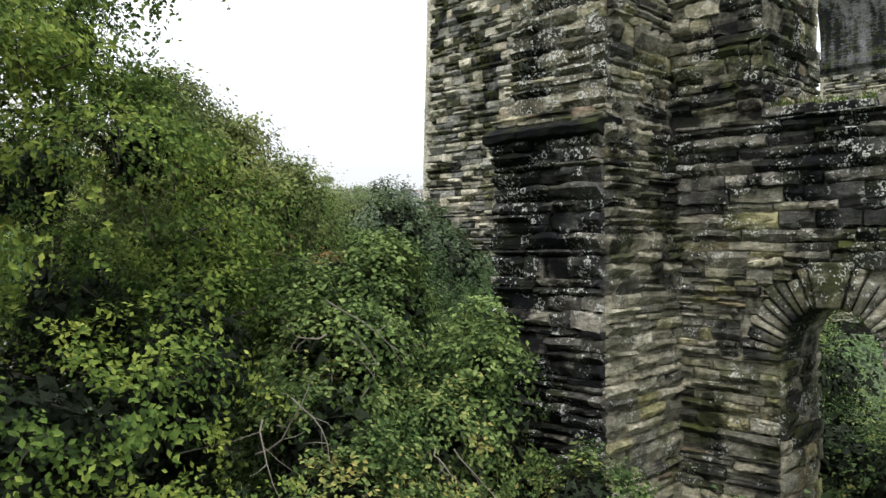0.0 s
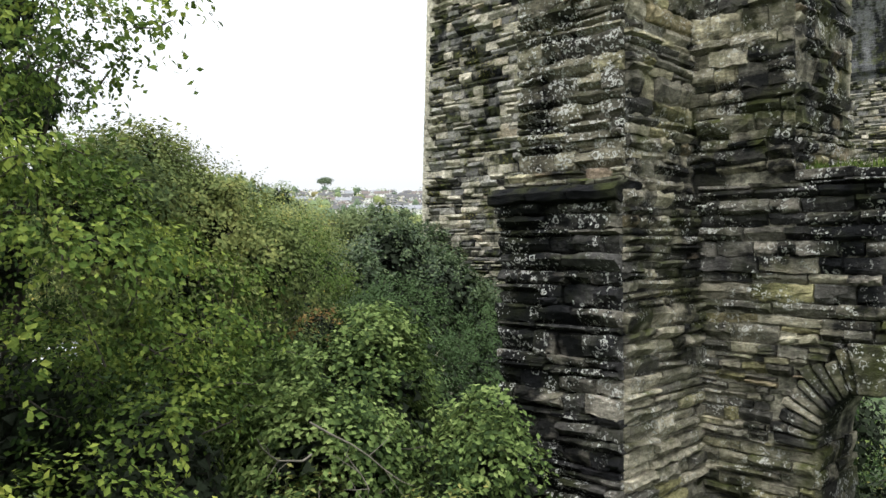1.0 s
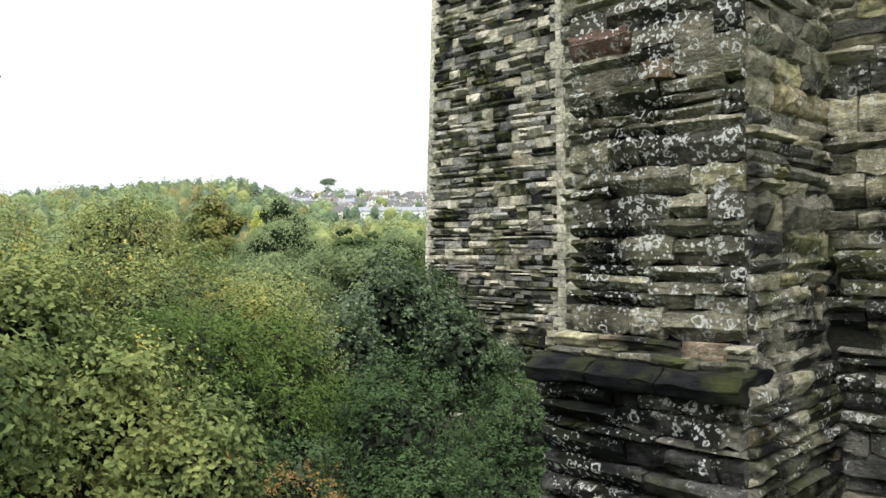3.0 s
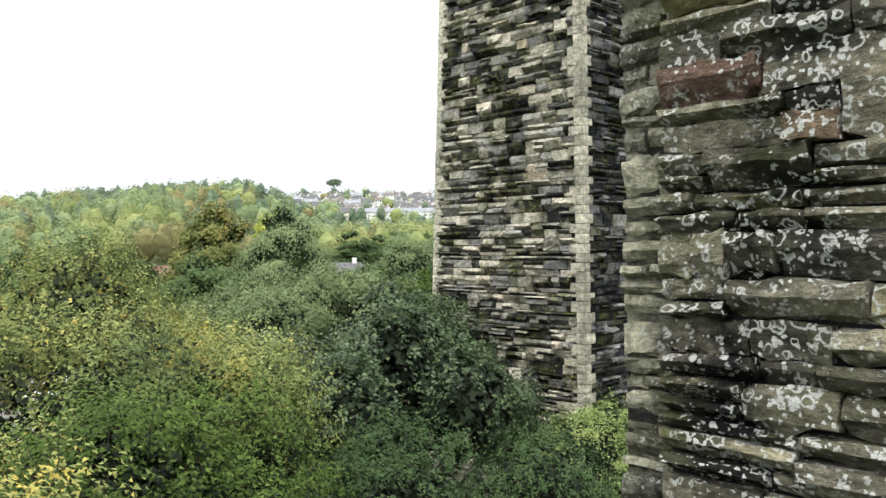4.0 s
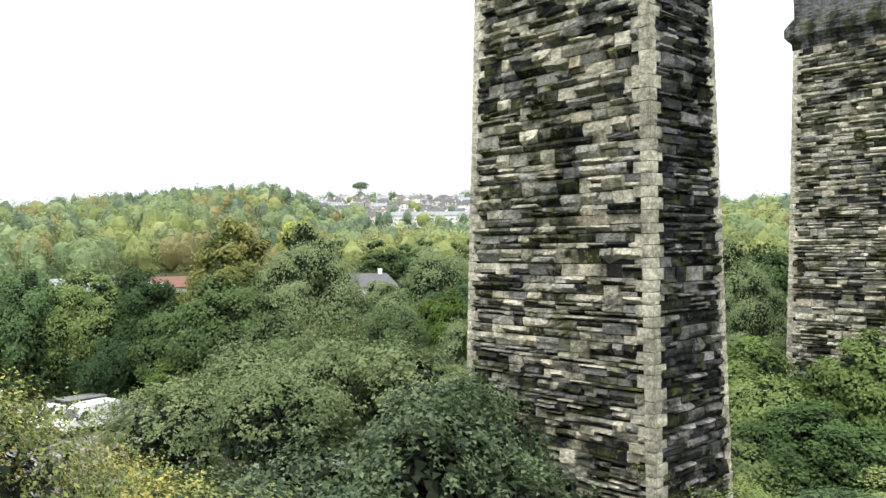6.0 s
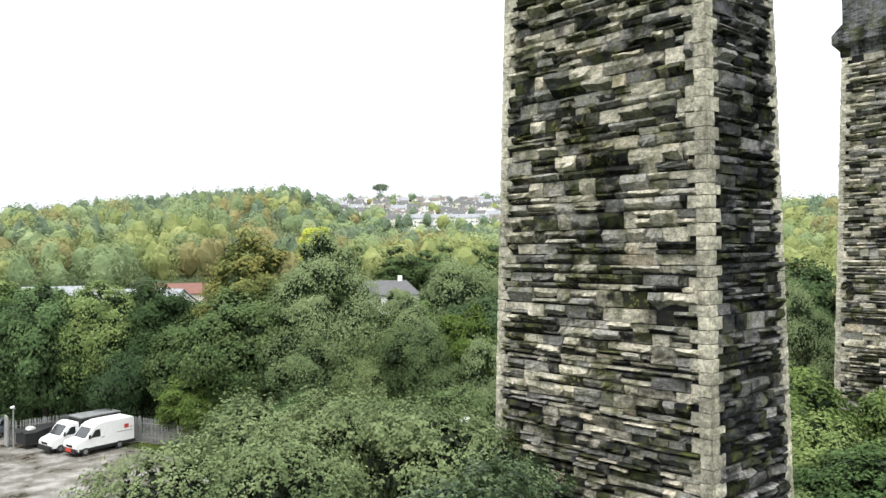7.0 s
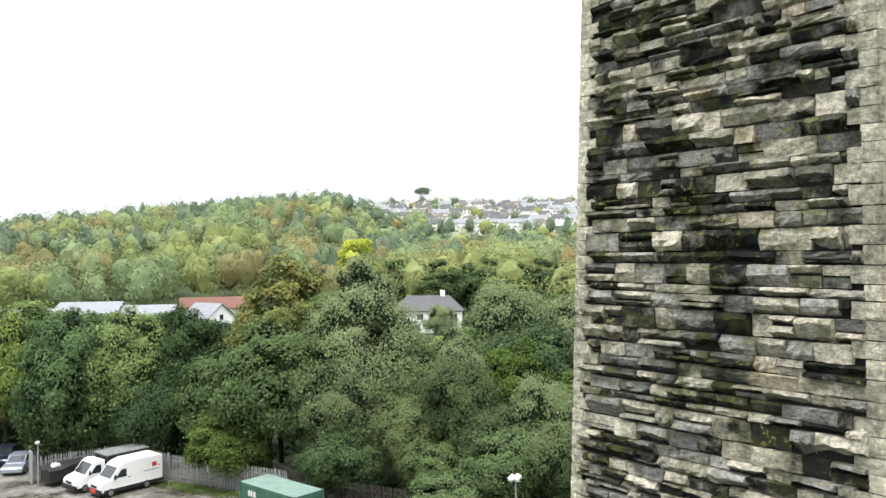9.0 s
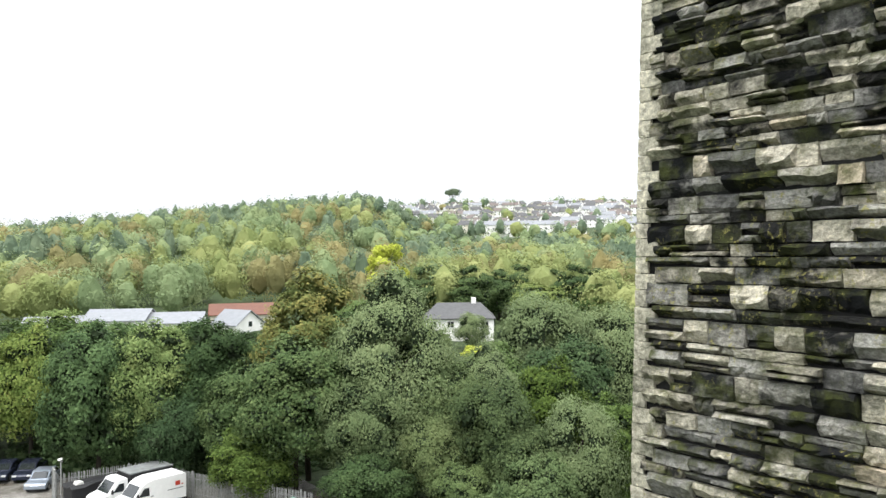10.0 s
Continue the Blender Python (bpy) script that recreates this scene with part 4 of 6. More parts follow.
bush("bramble_bush", "dense green ivy-like bush against the ruined pier", (5.6, 6.6),
     [(5.75, 6.75, 9.95, 0.95, 0.95, 1.45), (5.3, 7.6, 9.9, 0.9, 0.9, 1.3), (6.2, 5.6, 9.3, 0.75, 0.75, 1.4), (4.7, 6.2, 9.5, 0.9, 0.9, 1.5), (6.3, 7.6, 9.7, 0.8, 0.8, 1.4)],
     8000, 9, 0.18, 0.068, LEAF_BRAMBLE, 31, 0.3, 8, 0.05, gap=-0.35, thin=0.6)
# lower part of the bramble: its shade is painted with a darker leaf colour
bush("ivy_bush", "tangled lower bush at the foot of the ruined pier, shade in its leaf colour", (5.0, 5.0),
     [(5.4, 5.4, 8.6, 0.9, 0.8, 1.6), (6.35, 4.3, 8.3, 0.6, 0.6, 1.15), (3.9, 5.0, 8.7, 0.9, 0.8, 1.2), (4.7, 4.6, 8.2, 0.9, 0.8, 1.1), (4.3, 5.6, 9.2, 0.8, 0.8, 1.2)],
     6500, 9, 0.17, 0.056, LEAF_DEEP, 32, 0.3, 6, 0.08, gap=-0.1, thin=0.5)
bush("hazel_tree", "tall leafy tree with bright lime-green outer leaves", (1.3, 7.2),
     [(1.4, 6.8, 12.2, 1.15, 1.1, 1.4), (2.3, 5.9, 11.4, 0.95, 0.9, 1.5), (1.2, 7.2, 14.4, 1.7, 1.6, 1.5), (2.7, 6.45, 12.05, 0.68, 0.66, 0.8), (2.0, 5.6, 9.7, 1.1, 1.0, 1.5), (3.1, 5.9, 10.3, 0.9, 0.8, 1.1), (0.6, 5.6, 12.0, 1.1, 1.1, 2.0), (3.7, 6.9, 11.2, 0.8, 0.8, 1.1), (2.0, 6.2, 13.6, 0.75, 0.75, 0.8), (2.75, 6.0, 13.4, 0.42, 0.42, 0.44), (1.5, 5.0, 9.0, 0.9, 0.8, 1.2), (2.6, 4.8, 8.8, 0.9, 0.8, 1.2), (0.3, 6.4, 10.4, 1.1, 1.0, 1.5), (2.87, 5.06, 13.45, 0.15, 0.15, 0.2), (1.0, 4.6, 9.6, 0.8, 0.8, 1.2), (1.6, 5.2, 10.1, 0.8, 0.7, 0.8), (0.9, 5.4, 10.5, 0.9, 0.8, 1.0), (2.3, 5.3, 10.1, 0.75, 0.7, 0.8), (1.7, 4.4, 8.9, 0.8, 0.7, 0.9), (2.0, 7.6, 10.0, 1.2, 1.0, 1.2), (1.4, 8.2, 10.3, 1.3, 1.2, 1.3), (0.7, 7.6, 9.6, 1.3, 1.2, 1.4), (2.9, 7.4, 10.6, 1.0, 0.9, 1.0), (3.2, 8.6, 10.6, 1.2, 1.1, 1.2)],
     14500, 9, 0.24, 0.054, LEAF_HAZEL, 33, 0.4, 0, 0.05, "tree", core=0.6, skin=0.35, clump=(0.28, 0.5), flat=0.3, dark=1300, thick_from=1.0, wave=0.6, gap=-0.35, thin=1.3)
bush("ash_tree", "tall dark green tree close behind the hazel", (2.8, 9.3),
     [(3.3, 9.1, 13.5, 0.75, 0.75, 0.8), (3.25, 9.6, 14.5, 0.8, 0.8, 0.8), (3.55, 9.0, 14.5, 0.5, 0.5, 0.5), (2.4, 8.8, 14.6, 0.9, 0.9, 0.9), (2.9, 9.0, 12.0, 0.9, 0.9, 1.0)],
     2400, 9, 0.22, 0.05, LEAF_DEEP, 34, 0.4, 3, 0.06, "tree", core=0.5, skin=0.15, clump=(0.24, 0.42), flat=0.4)
bush("sallow_bush", "yellowing sallow bush with pale upright shoots", (8.0, 13.4),
     [(8.6, 14.6, 11.8, 1.6, 1.5, 1.7), (6.6, 14.8, 11.8, 1.7, 1.6, 1.6), (8.6, 16.8, 12.7, 1.7, 1.6, 1.7), (5.4, 11.2, 11.0, 1.5, 1.4, 1.6), (5.4, 9.4, 10.4, 1.2, 1.2, 1.6), (10.8, 16.3, 11.2, 1.4, 1.4, 1.5), (6.2, 18.4, 12.9, 2.0, 2.0, 1.8), (11.4, 17.8, 11.2, 1.6, 1.5, 1.5), (10.2, 14.8, 11.5, 1.4, 1.4, 1.5), (7.6, 14.0, 11.7, 1.4, 1.4, 1.5), (10.7, 18.8, 11.5, 1.5, 1.4, 1.4), (9.4, 18.6, 12.6, 1.5, 1.4, 1.5)],
     17000, 9, 0.42, 0.065, LEAF_SALLOW, 35, 0.0, 12, 0.1, three=True, wave=1.1, gap=-0.2)
bush("goat_willow_bush", "tall yellowing goat willow bush behind the hazel", (4.4, 9.2),
     [(4.5, 8.9, 12.65, 0.65, 0.65, 0.65), (5.0, 8.6, 12.2, 0.65, 0.6, 0.6), (5.5, 8.3, 11.75, 0.65, 0.6, 0.6), (3.9, 8.4, 12.3, 0.8, 0.8, 0.85), (4.6, 8.5, 11.4, 0.9, 0.9, 1.2)],
     3800, 9, 0.26, 0.058, LEAF_SALLOW, 49, 0.1, 8, 0.08, wave=0.6, gap=-0.8, dark=500, core=0.55)
bush("dogwood_bush", "green leafy dogwood bush among the yellowing sallow", (7.8, 12.6),
     [(7.4, 12.2, 11.35, 1.4, 1.3, 1.5), (9.2, 13.2, 11.2, 1.4, 1.2, 1.5), (7.6, 13.4, 11.3, 1.2, 1.1, 1.4), (8.4, 12.2, 10.8, 1.2, 1.1, 1.3)],
     4200, 9, 0.34, 0.065, LEAF_LIME, 36, 0.1, 10, 0.12, three=True)
bush("alder_bush", "rounded dark green bush in front of the pier", (17.2, 19.2),
     [(16.2, 18.3, 11.0, 1.7, 1.6, 1.9), (18.4, 19.6, 11.1, 1.9, 1.8, 1.8), (15.0, 19.8, 10.8, 1.6, 1.6, 1.6), (17.2, 18.6, 11.9, 1.0, 0.9, 0.9), (17.4, 17.0, 10.4, 1.7, 1.4, 1.6), (20.6, 20.6, 10.8, 1.6, 1.5, 1.5), (14.2, 17.2, 10.3, 1.4, 1.3, 1.5), (19.9, 18.1, 9.7, 1.6, 1.3, 1.4), (12.9, 19.8, 10.6, 1.7, 1.6, 1.5), (12.3, 18.0, 10.9, 1.4, 1.4, 1.4)],
     9000, 9, 0.3, 0.12, LEAF_ALDER, 37, 0.2, 4, 0.05, three=True, skin=0.3, clump=(0.22, 0.4), wave=0.9, gap=0.0)
bush("alder_bush", "rounded green bush in front of the pier", (18.8, 24.2),
     [(19.7, 22.6, 11.8, 1.7, 1.6, 1.7), (19.2, 25.2, 11.8, 1.8, 1.6, 1.7), (17.9, 27.2, 11.5, 1.9, 1.7, 1.8), (17.0, 24.0, 11.4, 1.9, 1.8, 1.7), (15.4, 26.6, 11.0, 1.8, 1.8, 1.6), (22.6, 24.2, 10.9, 1.6, 1.5, 1.5), (21.4, 27.4, 10.8, 1.7, 1.7, 1.6)],
     10500, 9, 0.32, 0.1, LEAF_OSIER, 39, 0.1, 12, 0.05, three=True, wave=1.2)
bush("bramble_bush", "low green bush below the ruined pier", (14.6, 14.0),
     [(16.0, 13.8, 9.3, 1.6, 1.5, 1.4), (13.2, 14.3, 9.8, 1.7, 1.5, 1.7), (11.8, 13.0, 9.6, 1.4, 1.3, 1.7), (18.4, 15.2, 8.6, 1.7, 1.6, 1.4), (12.4, 11.0, 8.9, 1.6, 1.5, 1.5), (9.8, 10.6, 9.2, 1.5, 1.4, 1.6), (8.2, 9.4, 9.0, 1.2, 1.2, 1.6), (6.5, 9.2, 9.6, 1.2, 1.1, 1.5), (4.6, 9.0, 9.9, 1.2, 1.2, 1.5), (3.6, 7.6, 9.6, 1.1, 1.0, 1.5), (7.6, 11.0, 9.8, 1.2, 1.2, 1.5)],
     8000, 9, 0.22, 0.075, LEAF_DARK, 41, 0.2, 12, 0.05, three=True)
bush("bramble_bush", "light green bush round the foot of the pier", (26.0, 17.0),
     [(27.0, 17.6, 8.0, 1.5, 1.2, 1.4), (24.0, 17.2, 8.4, 1.6, 1.2, 1.3), (21.6, 16.6, 8.4, 1.6, 1.4, 1.4), (29.8, 18.2, 7.0, 1.4, 1.3, 1.4), (31.6, 20.0, 6.8, 1.4, 1.4, 1.4), (25.2, 15.0, 7.2, 1.8, 1.6, 1.4)],
     4500, 9, 0.4, 0.1, LEAF_GREEN, 43, 0.2, 12, 0.05, three=True)


bush("bramble_bush", "green bush seen through the small arch", (13.6, 6.2),
     [(13.0, 5.2, 8.9, 1.2, 1.2, 1.4), (14.6, 6.4, 9.6, 1.5, 1.4, 1.5), (13.6, 4.0, 7.8, 1.2, 1.0, 1.0), (16.0, 5.4, 8.6, 1.4, 1.3, 1.4), (12.2, 4.2, 8.0, 1.2, 1.1, 1.0), (11.7, 3.1, 8.0, 0.8, 0.8, 0.8), (12.2, 2.2, 8.2, 0.9, 0.9, 0.9)],
     2200, 9, 0.35, 0.07, LEAF_DEEP, 45, 0.3, 12, 0.04, three=True, gap=0.35)

bracken = bush("bracken_clump", "rusty dead bracken among the green bushes", (6.7, 9.9),
     [(6.7, 9.9, 11.15, 0.5, 0.45, 0.35), (7.4, 9.7, 10.8, 0.45, 0.45, 0.35), (6.0, 9.6, 10.95, 0.4, 0.4, 0.3)], 230, 9, 0.2, 0.05, LEAF_RUST, 47, 0.3, 10, 0.05, "bracken")


def dead_branches(parent, seed, count, centre, spread, length):
    """Bare grey branches that stick out of a bush."""
    r = np.random.default_rng(seed)
    base = np.array(parent.location)
    for _ in range(count):
        a = np.array(centre) + r.normal(size=3) * np.array(spread) - base
        way = unit(r.normal(size=3) + np.array((-0.6, -0.6, 0.25)))
        n = length * r.uniform(0.6, 1.4)
        line = [a]
        for k in range(6):
            way = unit(way + r.normal(size=3) * 0.28)
            line.append(line[-1] + way * n / 6)
        pieces = [tube(line, np.linspace(0.009, 0.002, 7), 5)]
        for k in (2, 3, 4):
            side = unit(way + r.normal(size=3) * 0.8)
            pieces.append(tube([line[k], line[k] + side * n * 0.16, line[k] + side * n * 0.3 + r.normal(size=3) * 0.03], [0.004, 0.003, 0.001], 4))
        hang("dead_branch", mesh_np("dead_branch", *join(pieces), DEAD_WOOD, True), parent, "bare grey branch")


dead_branches(bracken, 71, 7, (6.2, 9.6, 11.2), (0.8, 0.6, 0.25), 0.9)
dead_branches(bracken, 72, 10, (3.9, 5.0, 9.8), (0.7, 0.3, 0.4), 0.8)


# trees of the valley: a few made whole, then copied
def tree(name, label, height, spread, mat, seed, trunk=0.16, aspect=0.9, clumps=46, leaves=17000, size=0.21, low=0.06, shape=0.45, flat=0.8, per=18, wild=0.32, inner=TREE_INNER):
    r = np.random.default_rng(seed)
    t = thing(name, (0, 0, -60), label, "tree", "trees of the valley")
    mid, half = np.array((0, 0, height * (low + (1 - low) / 2))), np.array((spread, spread, height * (1 - low) / 2))
    big, cl = boughs(r, mid, half, clumps, per, (0.22, 0.36), flat, shape)
    fit = np.array((1, 1, 1.0))
    fit[:2] = spread / np.percentile(np.hypot(cl[:, 0], cl[:, 1]) + cl[:, 3], 94)
    fit[2] = height / (cl[:, 2] + cl[:, 5]).max()
    big, cl = big * np.tile(fit, 2), cl * np.tile(fit, 2)
    tr, li = limbs(r, (0, 0, -0.5), (r.normal() * 0.3, r.normal() * 0.3, height * 0.8), big, trunk, 7)
    hang("trunk", mesh_np("trunk", *tr, BARK, True), t)
    for one in li:
        hang("limb", mesh_np("limb", *one, BARK, True), t)
    hang("crown", mesh_np("crown", *lump_leaves(r, cl, big, leaves, size, aspect, wild, 0.12), mat), t)
    # filler whose default dark colour paints in the shade between boughs
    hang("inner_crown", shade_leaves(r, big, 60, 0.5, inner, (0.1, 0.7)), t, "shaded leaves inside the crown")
    return t


KINDS = {
    "syc": [tree("sycamore_tree", "broad mid-green deciduous tree", 13, 4.6, LEAF_GREEN, 51, flat=0.85, size=0.24, low=0.17), tree("sycamore_tree", "broad dark green deciduous tree", 12, 4.2, LEAF_DARK, 52, flat=0.85, size=0.23, low=0.17)],
    "oak": [tree("oak_tree", "round mid-green deciduous tree", 10, 4.0, LEAF_GREEN, 53, shape=0.3), tree("oak_tree", "round mid-green deciduous tree", 9, 3.6, LEAF_GREEN, 54, shape=0.3)],
    "wil": [tree("willow_tree", "tall pale grey-green willow with fine leaves", 17, 6.4, LEAF_WILLOW, 55, size=0.2, aspect=0.7, leaves=44000, clumps=110, flat=1.0, shape=0.75), tree("willow_tree", "rounded grey-green willow with fine leaves", 10, 5.0, LEAF_WILLOW, 56, size=0.2, aspect=0.7, leaves=24000, clumps=44, low=0.1, shape=0.25, flat=1.0)],
    "aut": [tree("beech_tree", "tree turning russet and yellow in autumn", 14, 3.9, LEAF_AUTUMN, 57, shape=0.4, leaves=26000, clumps=46, flat=0.85, size=0.2, inner=LEAF_AUTUMN)],
    "sal": [tree("sallow_tree", "round grey-green sallow tree with fine leaves", 9, 3.8, LEAF_SALTREE, 63, low=0.27, shape=0.22, flat=0.9, leaves=19000, size=0.18, aspect=0.7), tree("sallow_tree", "broad pale green sallow tree", 8, 3.6, LEAF_SALTREE, 64, low=0.27, shape=0.2, flat=0.9, leaves=19000, size=0.18, aspect=0.7)],
    "elm": [tree("elm_tree", "low round dark green elm tree", 7, 3.2, LEAF_DARK, 65, low=0.1, shape=0.25, flat=0.95, leaves=14000, size=0.17), tree("elm_tree", "low round light green elm tree", 7, 3.2, LEAF_GREEN, 66, low=0.1, shape=0.25, flat=0.95, leaves=14000, size=0.17)],
    "yel": [tree("maple_tree", "bright yellow-green maple turning in autumn", 13, 3.2, LEAF_YELLOW, 58, leaves=14000, size=0.26, shape=0.15, clumps=26, per=10, flat=1.0, inner=LEAF_YELLOW)],
    "far": [tree("sycamore_tree", "broad green deciduous tree behind the houses", 12, 4.4, LEAF_GREEN, 61, leaves=9000, size=0.31, shape=0.3), tree("sycamore_tree", "dark green tree in a row behind the bungalow", 12, 4.0, LEAF_DARK, 62, leaves=9000, size=0.31, shape=0.5)],
    "lime": [tree("lime_tree", "light green deciduous tree", 9, 3.4, LEAF_LIME, 59, low=0.15)],
}
HEIGHTS = {"elm": (7, 7), "sal": (9, 8), "far": (12, 12), "syc": (13, 12), "oak": (10, 9), "wil": (17, 10), "aut": (14,), "yel": (13,), "lime": (9,)}
SPREADS = {"elm": (3.2, 3.2), "sal": (3.8, 3.6), "far": (4.4, 4.0), "syc": (4.6, 4.2), "oak": (4.0, 3.6), "wil": (6.4, 5.0), "aut": (3.9,), "yel": (3.2,), "lime": (3.4,)}
USED = set()


def plant(kind, i, x, y, top, width=None, turn=0.0):
    """A tree at x, y whose top stands at that height."""
    z = float(ground_z(x, y)) - 0.2
    s = (top - z) / HEIGHTS[kind][i] * 1.06
    w = width / 2 / SPREADS[kind][i] * 1.06 if width else s
    m = Matrix.Translation((x, y, z)) @ Matrix.Rotation(turn, 4, "Z") @ Matrix.Diagonal((w, w, s, 1))
    if (kind, i) not in USED:
        USED.add((kind, i))
        KINDS[kind][i].matrix_basis = m
        return KINDS[kind][i]
    src = KINDS[kind][i]
    keep = src.matrix_basis.copy()
    src.matrix_basis = Matrix.Identity(4)
    made = copy_thing(src, m)
    src.matrix_basis = keep
    return made


TREES = [
    # behind the yard's fence
    ("lime", 0, 20.5, 102.0, 12.6, 10), ("oak", 1, 30.0, 91.0, 13.4, 9), ("lime", 0, 26.0, 98.5, 12.8, 8), ("syc", 0, 34.6, 88.2, 13.5, 8.5), ("syc", 1, 38.8, 86.0, 13.4, 8.5), ("elm", 0, 35.0, 83.6, 7.6, 6.5), ("syc", 1, 39.2, 79.0, 10.6, 8), ("syc", 0, 13.5, 103.0, 11.6, 10),
    ("syc", 1, 31.0, 97.5, 12.4, 9), ("syc", 1, 40.8, 73.4, 12.9, 9.5), ("lime", 0, 37.8, 74.4, 6.4, 6.4), ("syc", 1, 44.5, 72.5, 13.0, 8),
    ("aut", 0, 44.4, 78.0, 17.9, 10.4), ("wil", 0, 47.6, 69.5, 17.8, 11.4), ("sal", 0, 43.9, 67.4, 9.9, 7.6), ("elm", 0, 42.4, 64.6, 5.4, 6.4),
    ("sal", 1, 50.0, 64.8, 10.9, 7.6), ("wil", 0, 54.0, 65.5, 12.0, 8), ("lime", 0, 54.9, 58.6, 11.4, 6.6), ("wil", 1, 53.6, 54.6, 9.4, 7), ("sal", 0, 50.5, 59.8, 10.2, 7),
    ("elm", 0, 45.8, 56.3, 3.6, 5.4), ("sal", 1, 47.4, 63.0, 7.8, 6), ("sal", 1, 51.0, 57.6, 7.4, 6), ("lime", 0, 57.0, 54.6, 9.0, 6), ("elm", 0, 47.0, 59.6, 5.0, 5), ("elm", 0, 50.0, 55.0, 6.0, 6), ("wil", 1, 69.2, 74.8, 15.2, 12.4), ("wil", 1, 76.0, 72.0, 14.0, 11), ("syc", 1, 62.0, 64.0, 12.0, 9),
    ("oak", 0, 60.0, 72.0, 11.0, 8), ("lime", 0, 58.0, 80.0, 11.0, 8), ("elm", 0, 35.0, 41.0, 5.0, 6),
    ("syc", 0, 33.0, 103.5, 12.4, 10), ("oak", 1, 41.0, 100.5, 11.2, 9), ("syc", 1, 48.5, 101.0, 10.6, 9), ("oak", 0, 26.0, 108.0, 12.6, 9),
    # by the viaduct
    ("oak", 0, 45.0, 26.5, 10.9, 7), ("elm", 1, 40.0, 20.8, 9.2, 6.5), ("elm", 1, 42.0, 24.0, 9.6, 6), ("oak", 1, 48.8, 21.6, 11.2, 6), ("elm", 0, 37.0, 23.5, 8.0, 6),
    ("wil", 0, 58.5, 34.0, 15.8, 8), ("oak", 0, 65.0, 40.0, 14.5, 9), ("wil", 0, 56.0, 30.5, 13.5, 6), ("syc", 1, 72.0, 38.0, 15.0, 10), ("elm", 0, 34.0, 17.5, 7.5, 5.5),
    ("elm", 1, 38.0, 15.5, 8.0, 6), ("syc", 1, 64.0, 16.0, 12.0, 9), ("oak", 0, 56.0, 13.0, 11.0, 8), ("elm", 0, 33.0, 30.0, 7.8, 7), ("lime", 0, 29.0, 32.0, 8.0, 6),
    # a dark row behind the bungalow
    ("far", 1, 92.8, 137.7, 16.2, 9), ("far", 1, 98.9, 138.4, 17.0, 9), ("far", 1, 105.1, 138.8, 16.2, 9), ("far", 1, 104.0, 129.6, 17.0, 9), ("far", 1, 110.1, 129.7, 16.2, 9), ("far", 1, 116.3, 129.6, 17.0, 9), ("far", 1, 114.3, 120.5, 16.2, 9), ("far", 1, 120.4, 120.1, 17.0, 9), ("far", 1, 126.6, 119.3, 16.2, 9),
    # round the houses
    ("yel", 0, 98.3, 150.0, 20.9, 8.4), ("yel", 0, 84.8, 105.2, 6.2, 4), ("far", 0, 110.0, 118.0, 14, 11), ("far", 0, 118.0, 112.0, 14, 11),
    ("wil", 1, 103.0, 108.0, 10.5, 10), ("far", 0, 80.0, 118.0, 12.0, 9), ("far", 0, 32.6, 124.5, 12.8, 9), ("far", 0, 39.3, 118.9, 10.9, 8), ("far", 0, 42.6, 118.0, 10.5, 7), ("far", 0, 46.2, 117.1, 11.0, 8), ("far", 0, 52.6, 114.5, 9.8, 8), ("far", 0, 70.0, 112.0, 13, 10), ("far", 0, 62.0, 104.0, 12.0, 9), ("far", 0, 54.0, 100.0, 11.6, 9),
    ("far", 0, 49.0, 98.0, 10.6, 8), ("far", 0, 43.0, 101.0, 11.6, 8), ("far", 0, 36.4, 104.0, 12.4, 8), ("far", 0, 30.5, 105.0, 12.6, 8), ("wil", 1, 90.6, 113.2, 10.2, 5.6), ("far", 0, 86.0, 116.4, 7.6, 4.6), ("far", 0, 28.0, 104.0, 12.8, 10), ("far", 0, 19.0, 104.0, 12.6, 9),
]
for n, (kind, i, x, y, top, width) in enumerate(TREES):
    plant(kind, i, x, y, top, width, n * 2.4)


# far woods, in one sheet of crowns, each a dense body with leafy boughs round it
bm = bmesh.new()
bmesh.ops.create_icosphere(bm, subdivisions=2, radius=1.0)
bm.verts.ensure_lookup_table()
DOME, DOME_FACES = np.array([v.co[:] for v in bm.verts]), np.array([[v.index for v in q.verts] for q in bm.faces])
bm.free()


